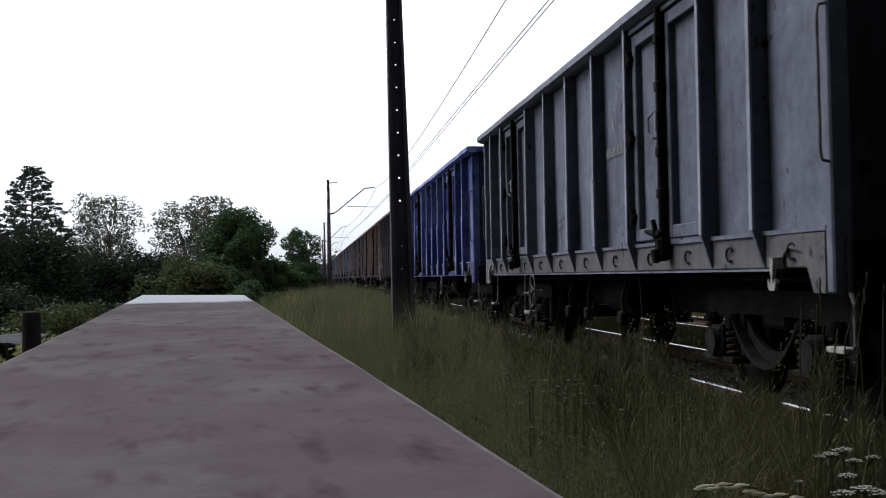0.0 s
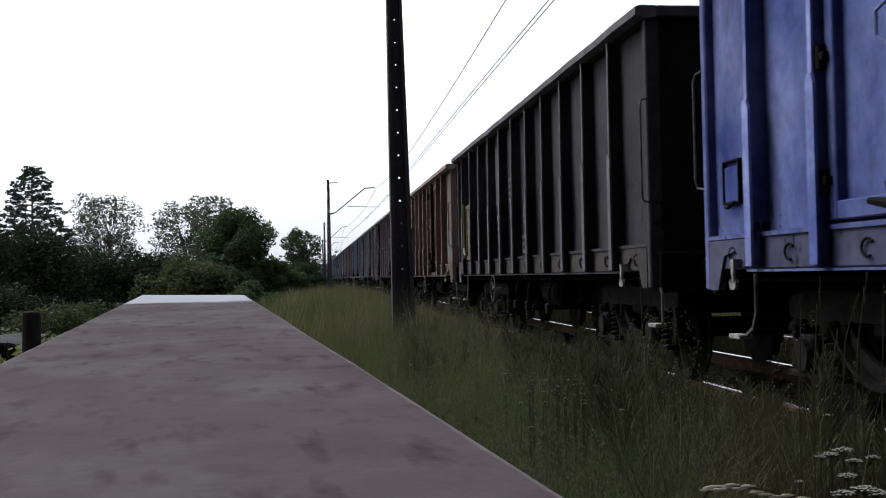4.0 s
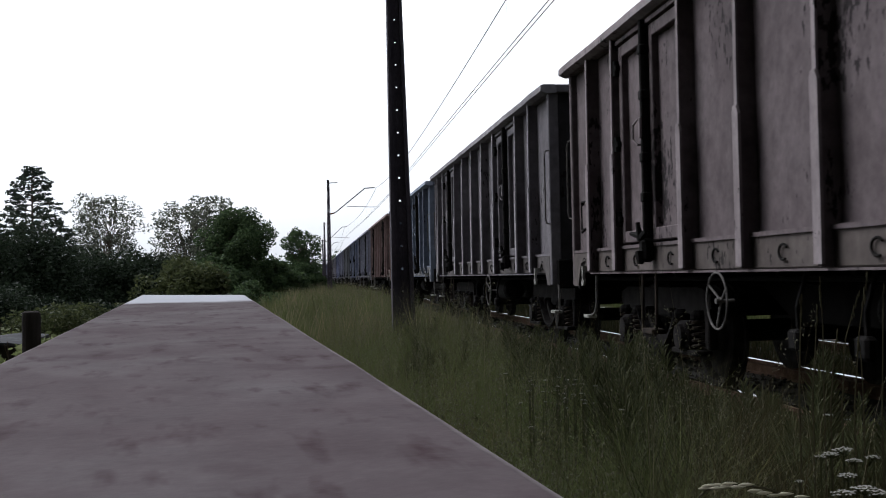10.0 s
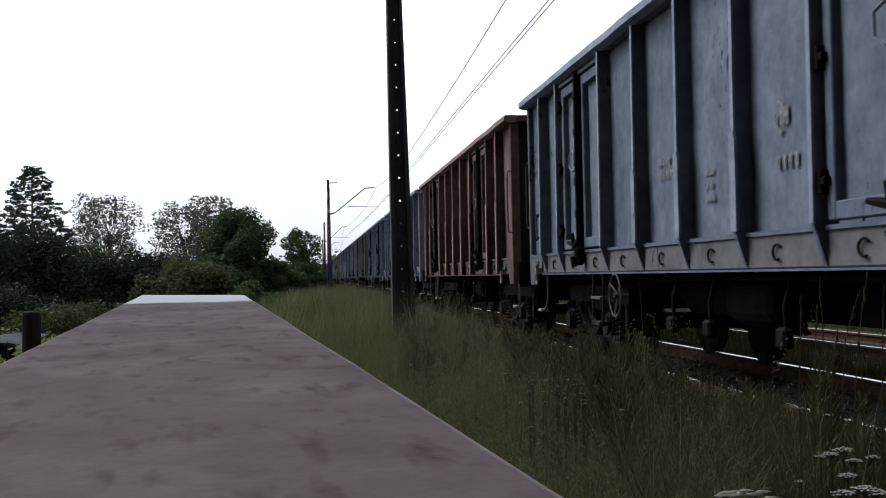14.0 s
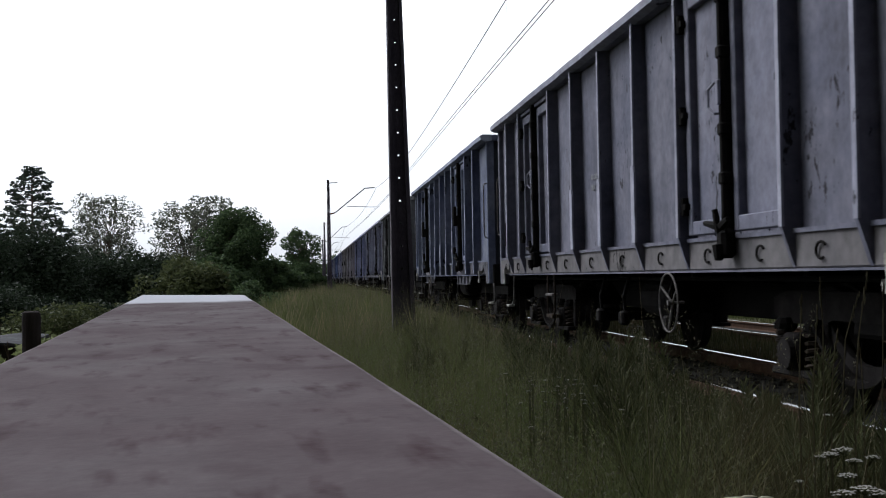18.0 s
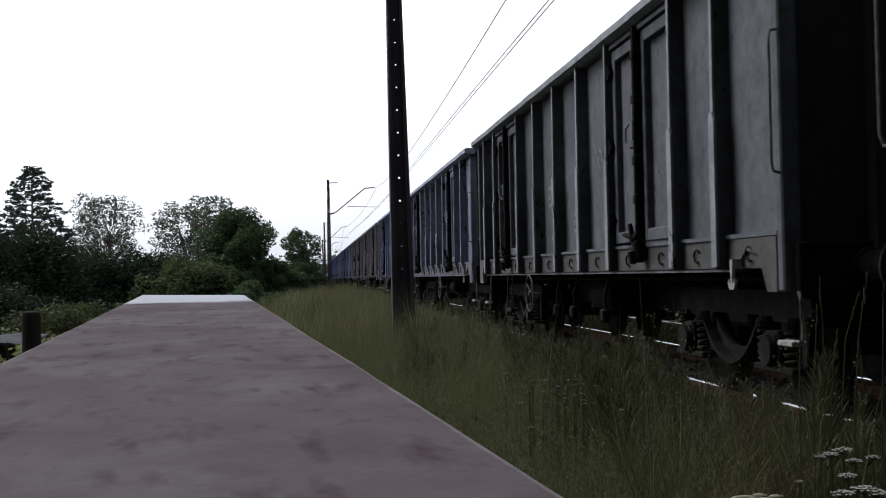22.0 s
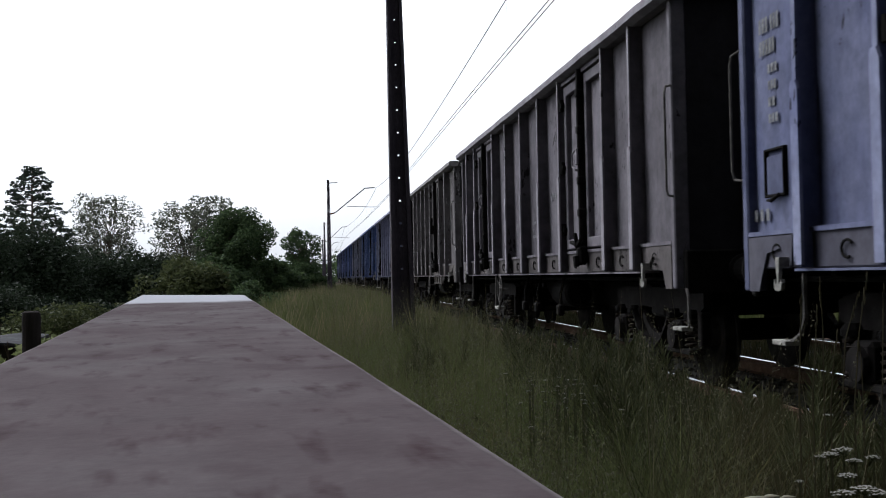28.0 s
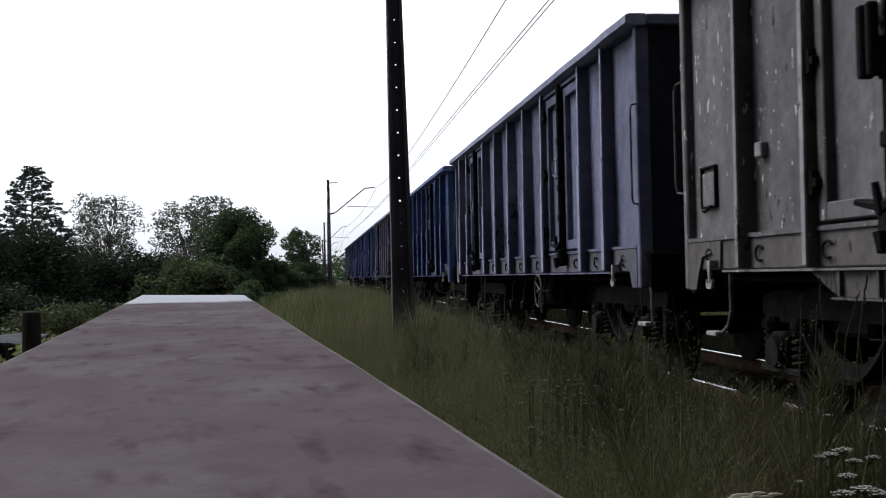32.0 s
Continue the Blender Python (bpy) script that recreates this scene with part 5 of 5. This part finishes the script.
def build_grass():
    v, f, _, _, _ = blades(230000, (-0.4, 3.5), (1.2, 34), (0.40, 0.95), 0.0027, 41, wall_side, 1.0, 2)
    tagged(new("tall_grass", raw("tall_grass", v, f, M_GRASS)), "tall uncut green grass beside the track", "grass", kind="stuff")
    v, f, _, _, _ = blades(165000, (0.4, 3.6), (1.2, 34), (0.40, 0.95), 0.0025, 48, track_side, 0.9, 2)
    tagged(new("sedge", raw("sedge", v, f, M_RUSH)), "dark tangled grass between the light green grass and the track", "grass", kind="stuff")
    v, f, _, _, _ = blades(30000, (-1.5, 3.4), (20, 110), (0.4, 0.9), 0.02, 42, clear, 0.8)
    tagged(new("far_grass", raw("far_grass", v, f, M_GRASS)), "tall grass along the line in the distance", "grass", kind="stuff")
    v, f, _, _, _ = blades(9000, (-1.2, 2.6), (15, 90), (0.5, 0.95), 0.014, 47, clear)
    tagged(new("pale_grass", raw("pale_grass", v, f, M_STRAW)), "pale dry grass standing along the line", "grass", kind="stuff")
    v, f, tips, d, h = blades(11000, (0.1, 3.0), (2.6, 40), (0.66, 1.08), 0.0016, 43, wall_side, 0.45, 3)
    tagged(new("dry_stems", raw("dry_stems", v, f, M_DRY)), "thin dry grass stems gone to seed", "grass", kind="stuff")
    v, f, _, _, _ = blades(42000, (11.6, 15.5), (-4, 60), (0.5, 1.0), 0.012, 45)
    tagged(new("verge_grass", raw("verge_grass", v, f, M_GRASS)), "dense tall grass beyond the second track", "grass", kind="stuff")
    v, f, _, _, _ = blades(42000, (5.9, 8.1), (4, 60), (0.35, 0.62), 0.008, 49)
    tagged(new("track_weeds", raw("track_weeds", v, f, M_RUSH)), "low dark weeds between the two tracks", "weeds", kind="stuff")
    v, f, _, _, _ = blades(380, (0.5, 3.2), (2.2, 10), (0.75, 1.25), 0.0018, 46, clear, 0.18, 4)
    tagged(new("straw_stems", raw("straw_stems", v, f, M_STRAW)), "thin straw-coloured stems rising from the grass", "grass", kind="stuff")
    rng = np.random.default_rng(44)
    n = len(tips)
    k = 22
    along = np.tile(np.linspace(0, 1, k), n)[:, None]
    hang = np.repeat(d, k, 0) * (0.5, 0.5, 0) + (0, 0, 1)
    c = np.repeat(tips, k, 0) - hang * along * 0.16 + rng.normal(size=(n * k, 3)) * 0.014 * (0.4 + along)
    a = rng.normal(size=(n * k, 3)) * (0.6, 0.6, 1)
    a /= np.linalg.norm(a, axis=1, keepdims=True)
    b = np.cross(a, rng.normal(size=(n * k, 3)))
    b /= np.linalg.norm(b, axis=1, keepdims=True)
    verts = np.stack([c - a * 0.007, c + b * 0.0020, c + a * 0.007, c - b * 0.0020], 1).reshape(-1, 3)
    idx = np.arange(n * k)[:, None] * 4
    tagged(new("seed_heads", raw("seed_heads", verts, (idx + (0, 1, 2, 3)).tolist(), M_SEED)), "feathery grey-green seed heads of the tall grass", "grass", kind="stuff")


build_grass()


def weed(bm, leaves, x, y, h, rng):
    """One upright weed: a stem, and feathery side leaves gathered for the foliage."""
    z = ground_height(x, y)
    lean = Vector((rng.uniform(-.12, .12), rng.uniform(-.12, .12), 0))
    foot = Vector((x, y, z - 0.03))
    top = foot + lean * h + Vector((0, 0, h))
    tube(bm, [foot, foot.lerp(top, 0.5) + lean * 0.05, top], [0.006, 0.0045, 0.002], 5)
    for k in range(int(150 * h)):
        f = 0.2 + 0.8 * rng.random()
        a = rng.uniform(0, 6.28)
        p = foot.lerp(top, f)
        reach = (0.14 * (1.15 - f) + 0.03) * rng.uniform(0.6, 1.2)
        q = p + Vector((math.cos(a) * reach, math.sin(a) * reach, reach * rng.uniform(0.9, 2.0)))
        leaves.append((p, q))


def build_undergrowth():
    """Low leafy plants that fill the lineside between the grass tufts."""
    rng = np.random.default_rng(53)
    c, r = [], []
    for _ in range(1500):
        y = 2.0 + 20 * rng.random() ** 1.4
        x = rng.uniform(0.3, 3.2)
        if (noise.noise(Vector((x * 1.3, y * 1.3, 2))) + 0.35 * (x > 2.0)) < 0.0:
            continue
        h = rng.uniform(0.2, 0.5) * (0.8 if x > 2.4 else 1.0)
        c.append((x, y, ground_height(x, y) + h * 0.55))
        r.append((rng.uniform(0.1, 0.2), rng.uniform(0.1, 0.2), h * 0.5))
    v, f = leaf_cloud(c, r, 60000, 0.024, 53, 1.2)
    tagged(new("undergrowth", raw("undergrowth", v, f, M_WEED)), "low leafy undergrowth among the lineside grass", "undergrowth", kind="stuff")


build_undergrowth()


def build_herbs():
    """Soft small-leaved meadow plants between the grass blades near the wall."""
    rng = np.random.default_rng(57)
    c, r = [], []
    for _ in range(1500):
        y = 2.4 + 20 * rng.random() ** 1.4
        x = rng.uniform(0.0, 1.2 + 0.08 * y)
        h = rng.uniform(0.3, 0.62) * min(1.0, 0.62 + 0.045 * y)
        c.append((x, y, ground_height(x, y) + h * 0.6))
        r.append((rng.uniform(0.08, 0.18), rng.uniform(0.08, 0.18), h * 0.45))
    v, f = leaf_cloud(c, r, 70000, 0.019, 57, 1.4)
    tagged(new("meadow_herbs", raw("meadow_herbs", v, f, M_GRASS)), "soft small-leaved meadow plants in the grass", "undergrowth", kind="stuff")


build_herbs()


def build_weeds():
    rng = random.Random(61)
    spots = [(2.9, 9.0), (2.75, 8.5), (3.0, 7.6), (2.85, 7.0), (2.6, 6.3), (2.95, 6.0), (3.05, 5.6), (2.8, 5.2), (2.4, 5.0), (2.9, 4.9), (2.2, 4.4), (2.6, 4.3), (3.1, 10.5), (2.5, 9.8), (2.9, 12.0), (2.3, 7.6), (2.0, 5.6), (1.9, 6.8), (3.1, 6.6), (2.95, 8.1)]
    spots += [(rng.uniform(0.9, 3.1), rng.uniform(4.5, 20)) for _ in range(40)]
    spots += [(rng.uniform(2.0, 3.25), rng.uniform(3.8, 13)) for _ in range(60)]
    for k, (x, y) in enumerate(spots):
        w = new("weed")
        bm, leaves = bmesh.new(), []
        for _ in range(3):
            weed(bm, leaves, x + rng.uniform(-.12, .12), y + rng.uniform(-.15, .15), rng.uniform(0.5, 0.85) * (0.62 if x > 2.3 and k % 3 else 1.0), rng)
        verts, faces = [], []
        for p, q in leaves:
            d = (q - p)
            side = d.cross(Vector((0, 0, 1))).normalized() * d.length * 0.05
            mid = p.lerp(q, 0.55) + Vector((0, 0, d.length * 0.08))
            i = len(verts)
            verts += [p, mid - side, q, mid + side]
            faces.append((i, i + 1, i + 2, i + 3))
        part("stalk", bm, M_WEED, w)
        ob = new("foliage", raw("weed_leaves", [tuple(v) for v in verts], faces, M_WEED))
        ob.parent = w
        tagged(w, "tall feathery green weed growing in the lineside grass", "weed", "lineside weeds")


build_weeds()


def build_umbel(x, y, z, r, seed):
    """A flat white flower head of many small florets on a branching stalk."""
    rng = random.Random(seed)
    u = new("flower")
    g = ground_height(x, y)
    bm = bmesh.new()
    hub = Vector((x, y, z - r * 0.8))
    tube(bm, [(x + rng.uniform(-.04, .04), y, g), (x, y, (g + z) / 2), hub], [0.004, 0.003, 0.0025], 5)
    fl = bmesh.new()
    for k in range(26):
        a, q = k * 2.4, r * math.sqrt((k + 0.5) / 26)
        tip = Vector((x + q * math.cos(a), y + q * math.sin(a), z - 0.25 * q + rng.uniform(-.002, .002)))
        tube(bm, [hub, tip], 0.0008, 3)
        s = r * 0.17 * rng.uniform(0.7, 1.2)
        top = fl.verts.new(tip + Vector((0, 0, s * 0.5)))
        ring = [fl.verts.new(tip + Vector((s * math.cos(b), s * math.sin(b), rng.uniform(-.2, .2) * s))) for b in (1.047 * i for i in range(6))]
        for i in range(6):
            fl.faces.new((top, ring[i], ring[(i + 1) % 6]))
    part("stalk", bm, M_WEED, u)
    part("flower_head", fl, M_FLOWER, u, "white flat flower head")
    tagged(u, "white umbel flower standing in the tall grass", "flower", "white lineside flowers")


def build_flowers():
    rng = random.Random(71)
    for px, py, d, r in ((1470, 800, 2.7, 0.022), (1492, 792, 2.75, 0.026), (1512, 812, 2.65, 0.02), (1545, 806, 2.8, 0.02), (1500, 838, 2.4, 0.022), (1530, 860, 2.3, 0.028), (1555, 868, 2.35, 0.026), (1492, 868, 2.3, 0.026), (1452, 806, 2.9, 0.016),
                         (1465, 733, 4.0, 0.02), (985, 690, 6.0, 0.014), (965, 672, 6.3, 0.014), (1030, 696, 5.6, 0.014), (895, 660, 7.0, 0.016), (1100, 724, 5.0, 0.014), (940, 755, 5.0, 0.014), (1415, 850, 3.0, 0.012)):
        way = cam_way(px, py)
        build_umbel(EYE[0] + way.x * d, EYE[1] + way.y * d, EYE[2] + way.z * d, r, rng.randrange(999))
    for _ in range(26):
        way, d = cam_way(rng.gauss(1002, 36), rng.gauss(692, 22)), rng.uniform(5.0, 6.2)
        build_umbel(EYE[0] + way.x * d, EYE[1] + way.y * d, EYE[2] + way.z * d, rng.uniform(0.008, 0.014), rng.randrange(999))


def cam_way(px, py):
    """The sight line through a place in the picture, one metre ahead."""
    v = STAND.to_3x3() @ Vector(((px - 784) / 2000, (441 - py) / 2000, -1))
    return v / v.y


build_flowers()


def build_stalk():
    """A drooping ear of grass close to the wall, swayed a little by the air."""
    st = new("grass_stalk")
    st.location = (0.62, 1.25, -0.34)
    way = cam_way(1285, 858)
    peak = Vector(EYE) + way * 1.25 - st.location
    bm = bmesh.new()
    path = [Vector((0, 0, 0)), Vector((peak.x * 0.3 - 0.03, 0, peak.z * 0.5)), peak + Vector((-0.075, 0, -0.045)), peak + Vector((-0.03, 0, -0.006)), peak, peak + Vector((0.04, 0, -0.006)), peak + Vector((0.085, 0, -0.022))]
    tube(bm, path, [0.002, 0.0018, 0.0015, 0.0013, 0.0011, 0.001, 0.0008], 5)
    part("stem", bm, M_DRY, st)
    rng = random.Random(5)
    for k in range(16):
        f = k / 15
        c = (path[3].lerp(path[4], f * 2) if f < 0.5 else path[4].lerp(path[6], f * 2 - 1)) + Vector((0, rng.uniform(-.004, .004), rng.uniform(-.003, .004)))
        b = bmesh.new()
        lathe(b, [(-0.009, 0.0004), (-0.004, 0.0022), (0.002, 0.002), (0.010, 0.0003)], 6, "x", c)
        part("spikelet", b, M_EAR, st)
    tagged(st, "drooping pale ear of grass close to the wall", "grass stalk")
    return st


def build_reeds():
    """Tall thin reeds close to the camera, in front of the passing wheels."""
    rng = random.Random(97)
    for bottom, knee, tip in (((1414, 700), (1416, 600), (1418, 520)), ((1438, 700), (1443, 610), (1447, 540)), ((1458, 700), (1456, 580), (1450, 490)), ((1490, 720), (1496, 600), (1522, 515)),
                              ((1512, 720), (1520, 590), (1536, 480)), ((1528, 720), (1524, 640), (1518, 600)), ((1561, 740), (1562, 620), (1563, 500)), ((1470, 720), (1475, 640), (1483, 585))):
        d = rng.uniform(3.4, 4.0)
        pts = [Vector(EYE) + cam_way(*q) * d for q in (bottom, knee, tip)]
        foot = Vector((pts[0].x, pts[0].y, ground_height(pts[0].x, pts[0].y)))
        reed = new("reed")
        bm = bmesh.new()
        tube(bm, [foot, pts[0], pts[1], pts[1].lerp(pts[2], 0.5) + Vector((0, 0, 0.01)), pts[2]], [0.0032, 0.0030, 0.0026, 0.0020, 0.0012], 5)
        part("stem", bm, M_DRY, reed)
        bm = bmesh.new()
        for k in range(9):
            c = pts[1].lerp(pts[2], 0.45 + 0.06 * k)
            lathe(bm, [(-0.012, 0.0004), (-0.004, 0.0022), (0.006, 0.002), (0.014, 0.0004)], 5, "z", c + Vector((rng.uniform(-.004, .004), 0, 0)))
        part("ear", bm, M_DRY, reed)
        tagged(reed, "tall thin dry reed rising from the grass", "reed", "reeds by the track")


build_reeds()
M_EAR = leaf_material("pale_grass_ear", (0.4000, 0.3800, 0.3000), (0.6400, 0.6100, 0.5000))
STALK = build_stalk()


# ---- beyond the wall: post, old sheet, creeper ----
def build_corner():
    way = cam_way(56, 585)
    d = 4.2
    x, y = way.x * d, way.y * d
    bm = bmesh.new()
    top = EYE[2] + cam_way(56, 551).z * d
    g = ground_height(x, y)
    lathe(bm, [(g - 0.1, 0.034), (top - 0.02, 0.033), (top - 0.006, 0.031), (top, 0.024)], 16, "z", (x, y, 0))
    tagged(new("fence_post", finish(bm, "fence_post", M_POST)), "short dark weathered round post beside the wall", "post")
    d = 5.5
    a, b = cam_way(-60, 598), cam_way(40, 598)
    z = EYE[2] + cam_way(0, 592).z * d
    bm = bmesh.new()
    grid = []
    for i in range(13):
        u = i / 12
        xx = a.x * d * (1 - u) + b.x * d * u
        grid.append([[bm.verts.new((xx, d + v * 0.55, z - 0.05 + zz + 0.012 * math.sin(u * 3.1) + 0.02 * v)) for v in (0, 0.5, 1)] for zz in (0.0, -0.012)])
    for p, q in zip(grid, grid[1:]):
        for k in range(2):
            for v in range(2):
                bm.faces.new((p[k][v], q[k][v], q[k][v + 1], p[k][v + 1]))
        bm.faces.new((p[0][0], q[0][0], q[1][0], p[1][0]))
        bm.faces.new((p[0][2], q[0][2], q[1][2], p[1][2]))
    for e in (grid[0], grid[-1]):
        for v in range(2):
            bm.faces.new((e[0][v], e[0][v + 1], e[1][v + 1], e[1][v]))
    hut = new("low_shed")
    part("roof_sheet", bm, M_SHEET, hut, "grey curved metal roof sheet")
    g = ground_height(a.x * d, d)
    bm = bmesh.new()
    box(bm, a.x * d + 0.03, b.x * d - 0.05, d + 0.06, d + 0.5, g, z - 0.066)
    part("shed_wall", bm, M_POST, hut)
    tagged(hut, "low overgrown shed with a grey sheet roof", "shed")
    rng = random.Random(83)
    for k, (px, py, dd, wx) in enumerate(((20, 630, 3.9, 0.16), (-25, 640, 3.7, 0.2), (40, 607, 4.6, 0.14), (86, 596, 4.4, 0.12), (100, 590, 4.9, 0.14), (15, 577, 6.4, 0.25), (-20, 575, 6.6, 0.25))):
        w = cam_way(px, py)
        cx, cy, cz = w.x * dd, w.y * dd, EYE[2] + w.z * dd
        g = ground_height(cx, cy)
        c = new("creeper")
        bm = bmesh.new()
        for j in range(4):
            q = Vector((cx + rng.uniform(-wx, wx), cy + rng.uniform(-wx, wx), cz))
            tube(bm, [(cx, cy, g - 0.02), (cx + rng.uniform(-.1, .1), cy, (g + cz) / 2), q], [0.008, 0.005, 0.002], 4)
        part("stem", bm, M_BARK, c)
        v, f = leaf_cloud([(cx, cy, cz - 0.06), (cx - 0.05, cy, cz - 0.35), (cx + 0.05, cy + 0.1, cz - 0.7)], [(wx, wx, 0.05), (wx, wx, 0.3), (wx, wx, 0.4)], 420, 0.028, k + 90)
        ob = new("foliage", raw("foliage", v, f, M_VINE))
        ob.parent = c
        tagged(c, "light green leafy creeper beside the low wall", "creeper", "creepers by the wall")


M_SHEET = two_tone("grey_roof_sheet", (0.0280, 0.0280, 0.0310), (0.0680, 0.0680, 0.0720), 5.0, 1.0)
M_VINE = leaf_material("vine_leaves", (0.0686, 0.0832, 0.0342), (0.1666, 0.1862, 0.0832))
build_corner()


# ---- movement ----
def motions():
    times = [float(t) for t in range(33)]
    for k, w in enumerate(TRAIN, -1):
        walk(w, [(t, pose(TRACK, FIRST + PITCH * k + SHIFT[k + 1] - speed_way(t), 0)) for t in times])
    sway = [(0.0, 0.0, 0.0), (3.0, 0.006, -0.001), (6.0, 0.010, -0.002), (9.0, 0.004, 0.001), (13.0, 0.022, -0.006), (19.0, 0.03, -0.016), (23.0, 0.045, -0.014), (28.0, 0.055, -0.016), (32.0, 0.04, -0.012)]
    walk(STALK, [(t, pose(0.62 + dx, 1.25, -0.34 + dz)) for t, dx, dz in sway])
    fine = [0.1 * i for i in range(321)]
    spin = [(t, Matrix.Rotation(speed_way(t) / 0.46, 4, "X")) for t in fine]
    for w in TRAIN:
        for o in w.children_recursive:
            if o.name.startswith("wheelset"):
                at = Matrix.Translation(o.location)
                walk(o, [(t, at @ r) for t, r in spin])


motions()
